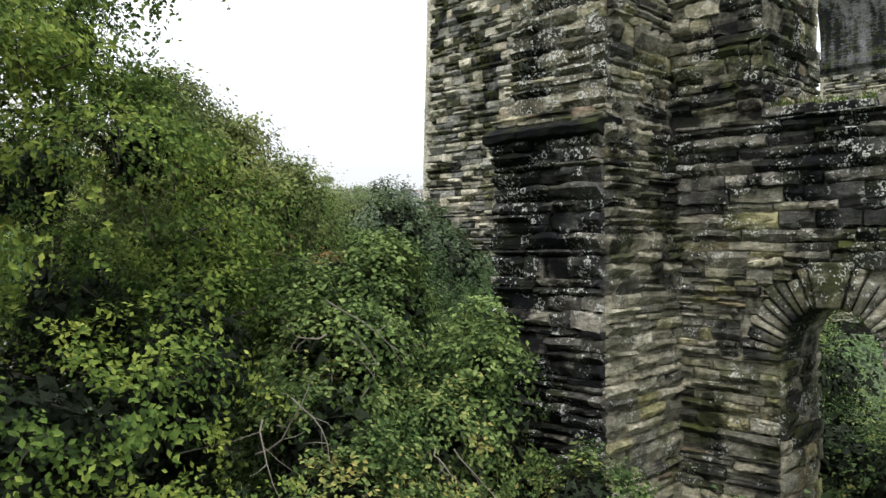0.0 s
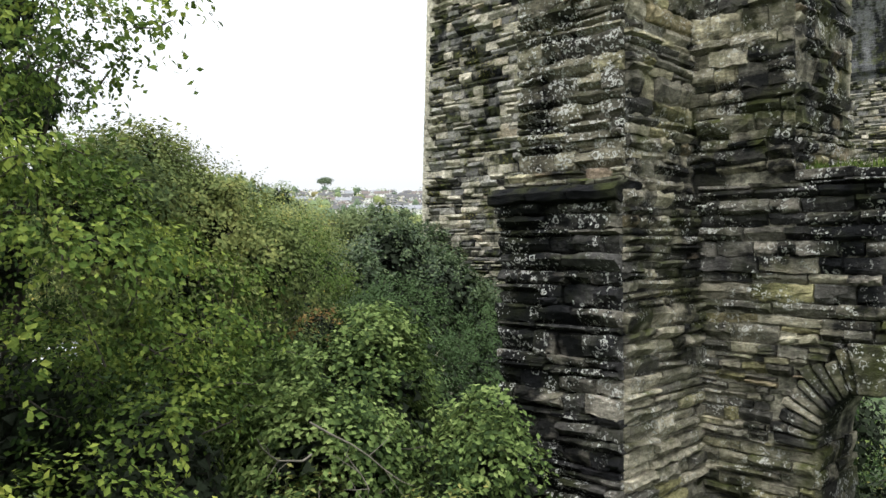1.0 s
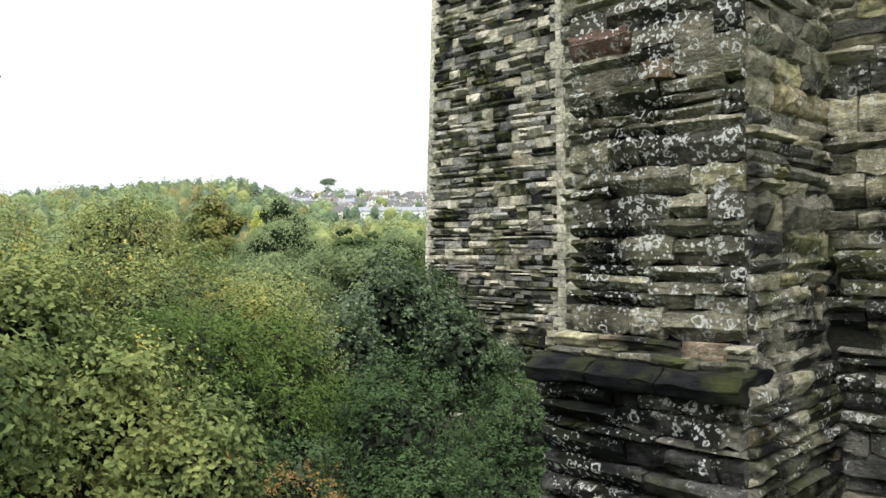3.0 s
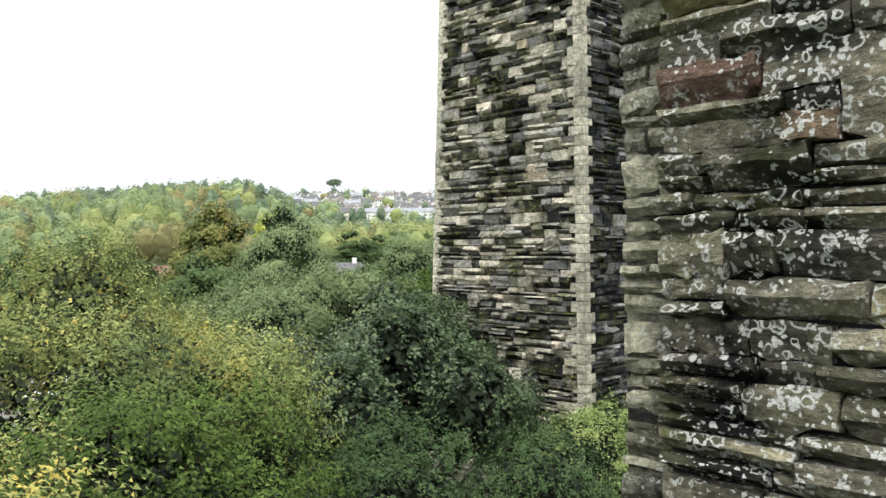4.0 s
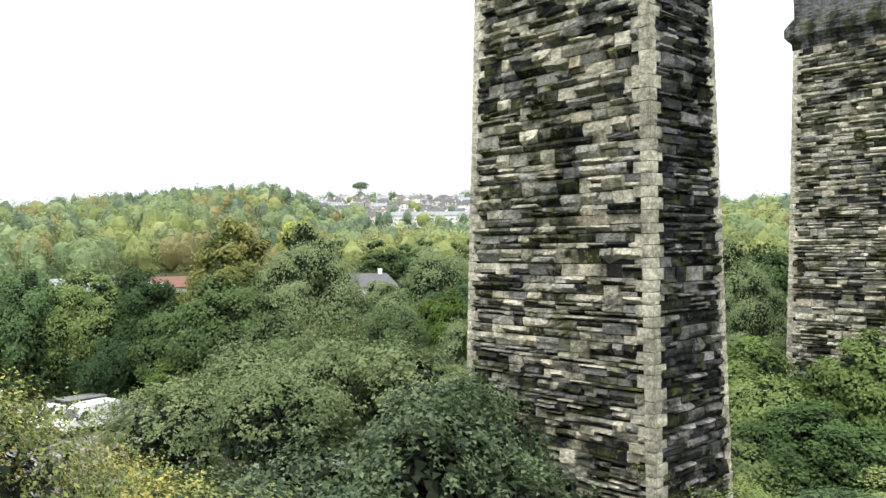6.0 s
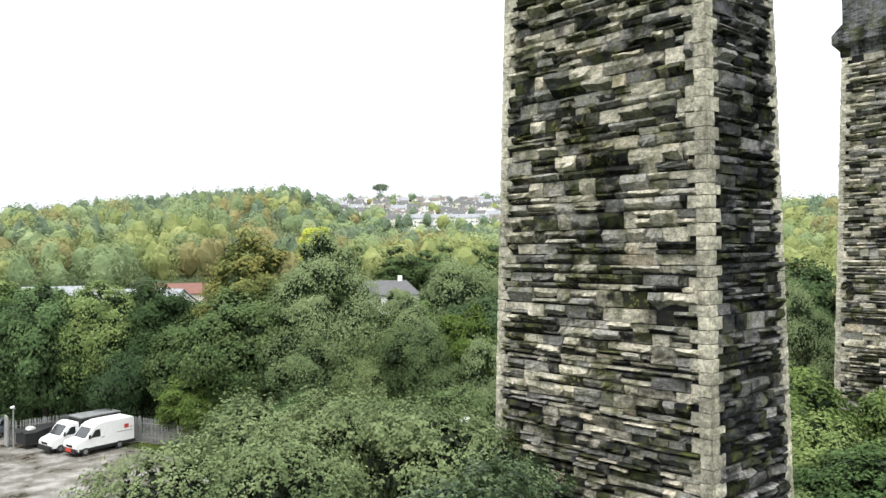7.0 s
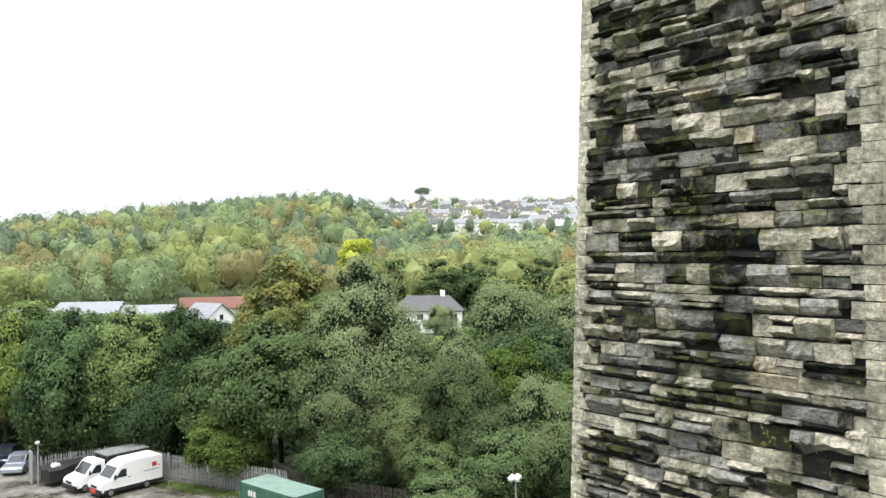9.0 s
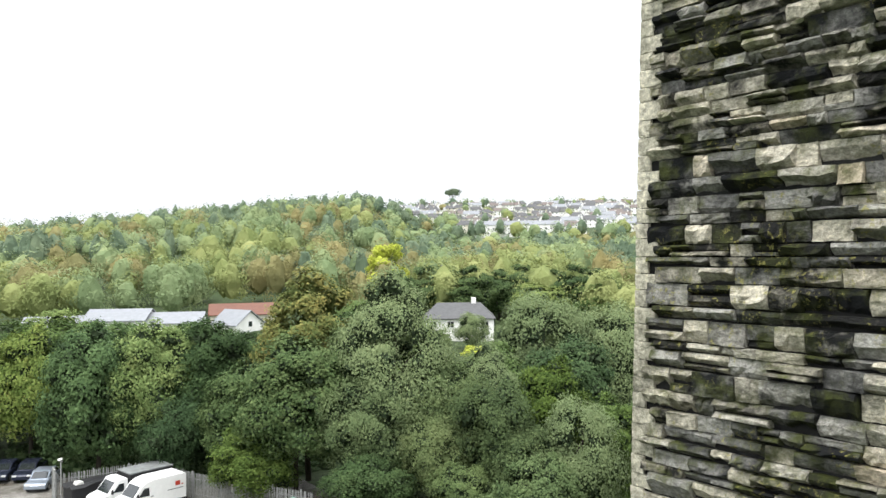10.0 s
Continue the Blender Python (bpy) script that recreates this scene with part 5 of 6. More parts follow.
def woods(r, count, near, farther, leaves, size, spread, tall, mixed):
    az = np.radians(r.uniform(6, 77, count))
    dist = near + (farther - near) * r.random(count)
    x, y = dist * np.sin(az), dist * np.cos(az)
    deg = np.degrees(az)
    keep = ~((np.abs(deg - 42) < 10) & (dist > np.where(deg < 38, 625, 530)) & (dist < 850) & (r.random(count) > 0.1))
    keep &= ~((np.abs(x - 93) < 19) & (np.abs(y - 108) < 25)) & ~((np.abs(x - 52) < 30) & (np.abs(y - 138) < 23))
    for cx, cy in zip(x[keep], y[keep]):
        h, s = r.uniform(*tall), r.uniform(*spread)
        cz = float(ground_z(cx, cy))
        drift = noise.noise((cx / 38, cy / 38, 0.3)) + r.normal() * 0.12, noise.noise((cx / 30, cy / 30, 7.7)) + r.normal() * 0.12
        tint = 2 if drift[1] > mixed[2] else 1 if drift[0] > mixed[1] else 3 if drift[0] < mixed[0] else 0
        if tint == 3:
            s, h = s * 0.85, h * 1.08
        mid, half = np.array((cx, cy, cz + h * 0.52)), np.array((s, s, h * 0.48))
        big, _ = boughs(r, mid, half, 9, 1, (0.36, 0.54), 0.95, 0.6 if tint == 3 else 0.3)
        tints[tint].append(lump_leaves(r, big, big, leaves, size, 0.9, 0.2, 0.3, (0.8, 1.1)))
        body = DOME * (1 + r.normal(size=(len(DOME), 1)) * 0.08) * half * (0.64, 0.64, 0.68)
        body[:, :2] *= 1.05 - (0.5 if tint == 3 else 0.3) * (body[:, 2:] / half[2] + 1) / 2
        tints[tint].append((body + mid, DOME_FACES))


wr = np.random.default_rng(77)
tints = [[], [], [], []]
woods(wr, 480, 128, 230, 1000, 0.44, (3.0, 5.0), (8, 13), (-0.5, -0.1, 0.17))
woods(wr, 680, 225, 400, 400, 0.68, (3.6, 5.8), (9, 15), (-0.2, 0.16, 0.27))
woods(wr, 1150, 390, 800, 110, 1.3, (5, 8), (9, 15), (0.08, 0.42, 0.55))
woods(wr, 240, 780, 1000, 100, 1.8, (6, 10), (9, 15), (0.1, 0.5, 0.55))
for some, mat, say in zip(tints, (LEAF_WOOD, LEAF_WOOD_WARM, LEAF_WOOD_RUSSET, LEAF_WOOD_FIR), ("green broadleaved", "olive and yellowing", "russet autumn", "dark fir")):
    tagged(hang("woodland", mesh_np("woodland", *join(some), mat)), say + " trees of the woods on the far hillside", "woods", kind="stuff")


# low growth that covers the banks
er = np.random.default_rng(83)
n = 80000
ex, ey = er.uniform(-6, 62, n), er.uniform(-2, 66, n)
inside = ~((ex > 10.5) & (ex < 43) & (ey > 46.5))
ex, ey = ex[inside], ey[inside]
ep = np.stack([ex, ey, ground_z(ex, ey) + er.random(len(ex)) ** 2 * 0.9], -1)
ux, uy = er.uniform(24, 50, 16000), er.uniform(80, 102, 16000)
shade = (uy > 99.5 - 0.5 * ux) & ~((ux < 27) & (uy < 97)) & (uy > 129 - 1.35 * ux)
ux, uy = ux[shade], uy[shade]
ex, ey = np.concatenate([ex, ux]), np.concatenate([ey, uy])
ep = np.concatenate([ep, np.stack([ux, uy, ground_z(ux, uy) + er.random(len(ux)) ** 2 * 1.1], -1)])
near = np.hypot(ex - 10, ey - 10)
lv, lq = leaves_at(er, ep, np.tile((0, 0, 1.0), (len(ex), 1)), 0.07 + 0.0065 * near, 0.8, 0.5, 0.6, True)
tagged(hang("undergrowth", mesh_np("undergrowth", lv, lq, LEAF_DARK)), "low green undergrowth of bramble and nettle on the banks", "undergrowth", kind="stuff")
n = 9000
k = er.random(n)
gx, gy = 34.2 + k * 5.0 - er.random(n) ** 2 * 1.8, 79.0 - k * 11.0 - er.random(n) * 0.6
gp = np.stack([gx, gy, np.full(n, 0.24)], -1)
lv, lq = leaves_at(er, gp, np.tile((0, 0, 0.2), (n, 1)), 0.16, 0.5, 0.1, 0.8, True)
tagged(hang("grass_verge", mesh_np("grass_verge", lv, lq, GRASS_LEAF)), "rough grass along the foot of the fence", "grass", kind="stuff")


# ---- yard: vehicles, fence, container ----
WHITE_PAINT = plain("white_vehicle_paint", (0.78, 0.78, 0.76), 0.3, 0, 0.06, 3)
BLACK_PLASTIC = plain("black_plastic", (0.02, 0.02, 0.021), 0.5, 0, 0.3, 8)
RUBBER = plain("tyre_rubber", (0.018, 0.018, 0.018), 0.85, 0, 0.3, 20)
STEEL = plain("wheel_steel", (0.35, 0.35, 0.35), 0.4, 0.8, 0.2, 10)
RED = plain("red_paint", (0.45, 0.05, 0.03), 0.5, 0, 0.15, 8)
GALV = plain("galvanised_steel", (0.3, 0.305, 0.295), 0.6, 0.3, 0.3, 5)
# rusted steel, darkened further by tree shade put into the colour
RUSTY = plain("rusted_shade_dark_steel", (0.05, 0.042, 0.036), 0.8, 0.2, 0.35, 5)
GREEN_PAINT = plain("green_container_paint", (0.045, 0.115, 0.082), 0.55, 0, 0.25, 1.5)
PALE_GREEN = plain("bleached_green_paint", (0.16, 0.23, 0.195), 0.6, 0, 0.25, 1.0)
SILVER = plain("silver_blue_paint", (0.32, 0.36, 0.42), 0.3, 0.5, 0.05, 3)
DARK_BLUE = plain("dark_blue_paint", (0.02, 0.024, 0.04), 0.25, 0.2, 0.1, 3)
GREY_COVER = plain("grey_sheet_cover", (0.17, 0.18, 0.175), 0.7, 0, 0.35, 2.0, 0.02)
LINE_PAINT = plain("faded_line_paint", (0.26, 0.25, 0.225), 0.85, 0, 0.5, 3)
CLEAR_WHITE = plain("white_lines", (0.55, 0.54, 0.5), 0.8, 0, 0.35, 4)
gm, gn, gl, gb = material("dark_glass", 0.06)
gb.inputs["Base Color"].default_value = (0.02, 0.024, 0.026, 1)
gb.inputs["Specular IOR Level"].default_value = 0.7
GLASS = gm
LAMP_GLASS = plain("lamp_glass", (0.6, 0.6, 0.58), 0.15, 0, 0.05, 5)


def prism(profile, y0, y1, bevel=0.05):
    """A solid with the given side profile (x, z), from y0 to y1."""
    bm = bmesh.new()
    f = bm.faces.new([bm.verts.new((x, y0, z)) for x, z in profile])
    e = bmesh.ops.extrude_face_region(bm, geom=[f])
    bmesh.ops.translate(bm, verts=[g for g in e["geom"] if isinstance(g, bmesh.types.BMVert)], vec=(0, y1 - y0, 0))
    bmesh.ops.recalc_face_normals(bm, faces=bm.faces[:])
    if bevel:
        bmesh.ops.bevel(bm, geom=bm.edges[:], offset=bevel, segments=2, affect="EDGES", profile=0.6)
    return bm


def wheel(parent, x, y, radius, out):
    bm = bmesh.new()
    m = Matrix.Translation((x, y, radius)) @ Matrix.Rotation(radians(90), 4, "X")
    bmesh.ops.create_cone(bm, cap_ends=True, segments=22, radius1=radius, radius2=radius, depth=0.22, matrix=m)
    bmesh.ops.bevel(bm, geom=[e for e in bm.edges if len(e.link_faces) == 2 and e.calc_face_angle(0) > 1], offset=0.03, segments=2, affect="EDGES")
    w = part("wheel", bm, RUBBER, parent)
    bm = bmesh.new()
    m = Matrix.Translation((x, y + out * 0.09, radius)) @ Matrix.Rotation(radians(90), 4, "X")
    bmesh.ops.create_cone(bm, cap_ends=True, segments=18, radius1=radius * 0.62, radius2=radius * 0.55, depth=0.06, matrix=m)
    part("rim", bm, STEEL, w)


def quad_panel(pts, thick, mat, parent, name, label=""):
    """A flat pane through four points, with thickness along its normal."""
    bm = bmesh.new()
    f = bm.faces.new([bm.verts.new(p) for p in pts])
    f.normal_update()
    n = f.normal.copy()
    e = bmesh.ops.extrude_face_region(bm, geom=[f])
    bmesh.ops.translate(bm, verts=[g for g in e["geom"] if isinstance(g, bmesh.types.BMVert)], vec=n * thick)
    bmesh.ops.recalc_face_normals(bm, faces=bm.faces[:])
    return part(name, bm, mat, parent, label)


def cab_glass(t, w):
    quad_panel([(0.86, -w + 0.12, 1.4), (0.86, w - 0.12, 1.4), (1.48, w - 0.18, 2.14), (1.48, -w + 0.18, 2.14)], 0.02, GLASS, t, "windscreen")
    for s in (-1, 1):
        quad_panel([(1.25, s * (w + 0.004), 1.38), (2.15, s * (w + 0.004), 1.36), (2.12, s * (w + 0.004), 1.98), (1.72, s * (w + 0.004), 1.98)], 0.006 * -s, GLASS, t, "side_window")
        part("mirror", boxed(1.1, 1.22, s * w + s * 0.1 - 0.09, s * w + s * 0.1 + 0.09, 1.32, 1.68, bevel=0.03), BLACK_PLASTIC, t)
        part("headlight", boxed(0.0, 0.14, s * (w - 0.28) - 0.16, s * (w - 0.28) + 0.16, 0.82, 1.04, bevel=0.03), LAMP_GLASS, t)
    part("bumper", boxed(-0.1, 0.25, -w, w, 0.3, 0.72, bevel=0.06), BLACK_PLASTIC, t)
    part("grille", boxed(-0.03, 0.04, -0.45, 0.45, 0.78, 0.98, bevel=0.02), BLACK_PLASTIC, t)


def van(at, turn):
    t = thing("delivery_van", (0, 0, 0), "white high-roofed panel van with a red mark on its side", "van")
    w = 0.98
    part("body", prism([(0, 0.42), (0, 1.0), (0.25, 1.2), (0.86, 1.36), (1.56, 2.2), (1.9, 2.4), (2.5, 2.54), (5.05, 2.54), (5.25, 2.44), (5.25, 0.42)], -w, w, 0.07), WHITE_PAINT, t)
    cab_glass(t, w)
    part("skirt", boxed(0.3, 5.32, -w - 0.012, w + 0.012, 0.34, 0.62, bevel=0.03), BLACK_PLASTIC, t)
    for x in (0.85, 3.85):
        for s in (-1, 1):
            wheel(t, x, s * (w - 0.1), 0.35, s)
    for s in (-1, 1):
        part("door_handle", boxed(2.25, 2.5, s * (w + 0.01) - 0.012, s * (w + 0.01) + 0.012, 1.24, 1.3, bevel=0.01), BLACK_PLASTIC, t)
        part("side_rail", boxed(3.6, 4.95, s * (w + 0.01) - 0.012, s * (w + 0.01) + 0.012, 1.42, 1.46, bevel=0.01), BLACK_PLASTIC, t)
        part("side_mark", boxed(4.3, 4.7, s * (w + 0.006) - 0.006, s * (w + 0.006) + 0.006, 1.66, 2.0), RED, t, "red square mark")
        part("side_mark", boxed(4.8, 5.0, s * (w + 0.006) - 0.006, s * (w + 0.006) + 0.006, 1.66, 1.73), RED, t, "red bar")
    part("front_plate", boxed(-0.16, -0.1, -0.5, 0.3, 0.44, 0.74, bevel=0.02), RED, t, "red board on the bumper")
    t.matrix_basis = pose(*at, 0, 0, turn)
    return t


def tipper(at, turn):
    t = thing("covered_truck", (0, 0, 0), "white cab truck with a grey sheeted box body", "truck")
    w = 0.98
    part("cab", prism([(0, 0.42), (0, 1.0), (0.25, 1.2), (0.86, 1.36), (1.58, 2.22), (1.95, 2.34), (2.45, 2.3), (2.5, 0.5)], -w, w, 0.07), WHITE_PAINT, t)
    cab_glass(t, w)
    part("box_body", boxed(2.65, 6.2, -1.06, 1.06, 0.85, 2.55, bevel=0.04), BLACK_PLASTIC, t, "dark box body")
    part("sheet_cover", boxed(2.6, 6.25, -1.1, 1.1, 2.5, 2.62, bevel=0.03), GREY_COVER, t, "grey sheet over the box")
    part("chassis", boxed(2.3, 6.1, -0.45, 0.45, 0.5, 0.85, bevel=0.03), BLACK_PLASTIC, t)
    for x in (0.85, 4.6):
        for s in (-1, 1):
            wheel(t, x, s * (w - 0.1), 0.35, s)
    t.matrix_basis = pose(*at, 0, 0, turn)
    return t


def car(at, turn, paint, label):
    t = thing("parked_car", (0, 0, 0), label, "car", "cars parked in the yard")
    part("body", prism([(0, 0.3), (0, 0.62), (0.15, 0.76), (1.1, 0.9), (3.95, 0.94), (4.2, 0.8), (4.25, 0.3)], -0.86, 0.86, 0.07), paint, t)
    part("roof", prism([(0.95, 0.86), (1.75, 1.38), (2.1, 1.44), (3.2, 1.43), (4.05, 0.9)], -0.74, 0.74, 0.06), paint, t)
    quad_panel([(1.06, -0.66, 0.97), (1.06, 0.66, 0.97), (1.72, 0.6, 1.37), (1.72, -0.6, 1.37)], 0.015, GLASS, t, "windscreen")
    quad_panel([(3.42, -0.6, 1.34), (3.42, 0.6, 1.34), (3.98, 0.64, 0.98), (3.98, -0.64, 0.98)], 0.015, GLASS, t, "rear_window")
    for s in (-1, 1):
        quad_panel([(1.35, s * 0.745, 0.98), (3.75, s * 0.745, 0.98), (3.2, s * 0.745, 1.36), (1.9, s * 0.745, 1.36)], -0.008 * s, GLASS, t, "side_window")
        part("headlight", boxed(-0.02, 0.16, s * 0.6 - 0.17, s * 0.6 + 0.17, 0.58, 0.72, bevel=0.03), LAMP_GLASS, t)
        for x in (0.8, 3.4):
            wheel(t, x, s * 0.78, 0.31, s)
    t.matrix_basis = pose(*at, 0, 0, turn)
    return t


YZ = 0.24
van((28.4, 77.9, YZ), 12)
tipper((27.2, 80.4, YZ), 12)
car((24.6, 88.6, YZ), 62, SILVER, "silver blue saloon car parked nose out")
car((24.2, 92.4, YZ), 62, DARK_BLUE, "dark blue car parked in the row")
car((22.4, 93.6, YZ), 62, DARK_BLUE, "dark blue car parked at the end")
car((20.2, 95.2, YZ), 62, WHITE_PAINT, "white car parked beyond the dark ones")

skip = thing("covered_trailer", (27.0, 83.6, YZ), "low black trailer under a crumpled sheet", "trailer")
bm = boxed(-0.9, 3.6, -0.85, 0.85, 0.4, 1.35, bevel=0.08)
part("tub", bm, BLACK_PLASTIC, skip)
bm = boxed(-0.95, 3.65, -0.9, 0.9, 1.3, 1.55, bevel=0.05)
bmesh.ops.subdivide_edges(bm, edges=bm.edges[:], cuts=4, use_grid_fill=True)
for v in bm.verts:
    v.co.z += noise.noise(v.co * 2.3) * 0.3
part("sheet", bm, BLACK_PLASTIC, skip, "crumpled black sheet")
part("white_sack", prism([(-0.4, 1.42), (0.3, 1.42), (0.2, 1.74), (-0.25, 1.76)], -0.4, 0.3, 0.08), CLEAR_WHITE, skip)
for s in (-1, 1):
    wheel(skip, 1.4, s * 0.78, 0.3, s)
skip.rotation_euler = (0, 0, radians(12))


def palisade(points, height, seed, steel, label):
    """Palisade fencing: each pale, post and rail is a part."""
    r = np.random.default_rng(seed)
    f = thing("palisade_fence", (*points[0], YZ), label, "fence", "fences of the yard")
    pale = bmesh.new()
    loft(pale, [(-0.035, 0.035, -0.012, 0.012, 0.05), (-0.035, 0.035, -0.012, 0.012, height - 0.09), (-0.004, 0.004, -0.008, 0.008, height)])
    me = bpy.data.meshes.new("pale")
    pale.to_mesh(me)
    pale.free()
    me.materials.append(steel)
    for (xa, ya), (xb, yb) in zip(points, points[1:]):
        L = math.hypot(xb - xa, yb - ya)
        ang = math.atan2(yb - ya, xb - xa)
        ox, oy = xa - points[0][0], ya - points[0][1]
        frame_m = Matrix.Translation((ox, oy, 0)) @ Matrix.Rotation(ang, 4, "Z")
        for k in range(int(L / 0.155)):
            ob = hang("pale", me, f)
            ob.matrix_basis = frame_m @ Matrix.Translation((k * 0.155, 0, r.uniform(-0.02, 0.02))) @ Matrix.Rotation(r.normal() * 0.02, 4, "Y")
        for z in (0.45, height - 0.5):
            bm = boxed(0, L, 0.02, 0.06, z - 0.025, z + 0.025)
            bmesh.ops.transform(bm, matrix=frame_m, verts=bm.verts)
            part("rail", bm, steel, f)
        for k in range(int(L / 2.75) + 1):
            bm = boxed(k * 2.75 - 0.05, k * 2.75 + 0.05, 0.07, 0.17, 0, height + 0.05, bevel=0.01)
            bmesh.ops.transform(bm, matrix=frame_m, verts=bm.verts)
            part("post", bm, steel, f)
    return f


fence = palisade([(25.7, 85.3), (33.6, 84.6), (34.5, 79.0), (39.7, 67.9)], 2.15, 61, GALV, "galvanised steel palisade fence with pointed pales")
palisade([(39.75, 67.75), (42.6, 60.8), (45.4, 54.4)], 2.15, 62, RUSTY, "rusted steel palisade fence, tree shade darkening its colour")
part("sign", boxed(10.6, 10.63, -10.4, -9.9, 1.1, 1.8, bevel=0.005), CLEAR_WHITE, fence, "white notice plate")

gate = thing("gate_post", (25.5, 85.2, YZ), "tall pale steel gate leaf standing open", "gate")
part("gate_leaf", boxed(-0.06, 0.06, -0.35, 0.35, 0.05, 2.6, bevel=0.01), GALV, gate)
part("hinge_post", boxed(-0.09, 0.09, 0.36, 0.54, 0, 2.65, bevel=0.02), GALV, gate)


def floodlight(at, top, label, size=1.0):
    t = thing("floodlight_mast", at, label, "lamp post")
    v, q = tube([(0, 0, 0), (0, 0, top * 0.5), (0, 0, top)], [0.06, 0.055, 0.05], 10)
    hang("mast", mesh_np("mast", v, q, GALV, True), t)
    part("cross_arm", boxed(-0.3, 0.3, -0.035, 0.035, top - 0.04, top + 0.04, bevel=0.01), GALV, t)
    for s in (-1, 1):
        bm = boxed(-0.16, 0.16, -0.24, 0.2, -0.11, 0.11, bevel=0.03)
        bmesh.ops.transform(bm, matrix=Matrix.Translation((s * 0.2, -0.08, top + 0.2 + s * 0.05)) @ Matrix.Rotation(radians(14), 4, "Y") @ Matrix.Rotation(radians(24), 4, "X"), verts=bm.verts)
        bmesh.ops.scale(bm, vec=(size, size, size), space=Matrix.Translation((0, 0, -top)), verts=bm.verts)
        part("lamp_head", bm, WHITE_PAINT, t, "white floodlight housing")
    t.rotation_euler = (0, 0, radians(-80))
    return t


floodlight((43.2, 46.6, float(ground_z(43.2, 46.6)) - 0.1), 5.75 - float(ground_z(43.2, 46.6)), "grey mast with two white floodlights")
floodlight((25.9, 84.7, YZ), 3.3, "short grey post with small white lamps by the gate", 0.55)

box_c = thing("shipping_container", (36.9, 63.55, YZ), "dark green corrugated steel shipping container", "container")
part("shell", boxed(-1.2, 1.2, -3.0, 3.0, 0.1, 2.53, bevel=0.03), GREEN_PAINT, box_c)
part("roof_sheet", boxed(-1.21, 1.21, -3.01, 3.01, 2.53, 2.575, bevel=0.012), PALE_GREEN, box_c, "sun-bleached pale green roof")
for k in range(28):
    yk = -2.85 + k * 0.21
    part("rib", boxed(-1.24, -1.19, yk - 0.045, yk + 0.045, 0.25, 2.42, bevel=0.012), GREEN_PAINT, box_c)
for k in range(11):
    xk = -1.03 + k * 0.206
    part("rib", boxed(xk - 0.045, xk + 0.045, -3.04, -2.99, 0.25, 2.42, bevel=0.012), GREEN_PAINT, box_c)
for x in (-1.2, 1.2):
    for yk in (-3.0, 3.0):
        part("corner_post", boxed(x - 0.07, x + 0.07, yk - 0.07, yk + 0.07, 0.02, 2.6, bevel=0.02), GREEN_PAINT, box_c)
for k, w in enumerate((0.22, 0.2, 0.26)):
    part("letter_bar", boxed(-1.25, -1.235, 2.05 - k * 0.3 - w, 2.05 - k * 0.3, 1.75, 2.15), CLEAR_WHITE, box_c, "white painted bar")
box_c.rotation_euler = (0, 0, radians(11))

for k, (xa, ya) in enumerate(((26.6, 78.6), (25.4, 81.2), (28.0, 75.8))):
    ob = part("line", boxed(-2.4, 2.4, -0.04, 0.04, 0, 0.006), LINE_PAINT)
    ob.matrix_basis = pose(xa, ya, YZ + 0.004, 0, 0, 12)
    tagged(ob, "faded white painted parking line on asphalt", "marking", "parking lines", "structure")

# ---- houses ----
RENDER_WHITE = plain("white_render", (0.82, 0.81, 0.78), 0.85, 0, 0.08, 0.8)
RENDER_CREAM = plain("cream_render", (0.62, 0.58, 0.48), 0.85, 0, 0.1, 0.8)
SLATE = plain("grey_slate_roof", (0.075, 0.075, 0.076), 0.6, 0, 0.25, 1.6, 0.03)
PALE_ROOF = plain("pale_sheet_roof", (0.2, 0.209, 0.222), 0.5, 0, 0.15, 1.2, 0.02)
RUST_ROOF = plain("red_brown_sheet_roof", (0.13, 0.055, 0.035), 0.6, 0, 0.2, 1.2, 0.02)
BROWN_ROOF = plain("brown_tile_roof", (0.13, 0.108, 0.096), 0.7, 0, 0.25, 1.6, 0.03)


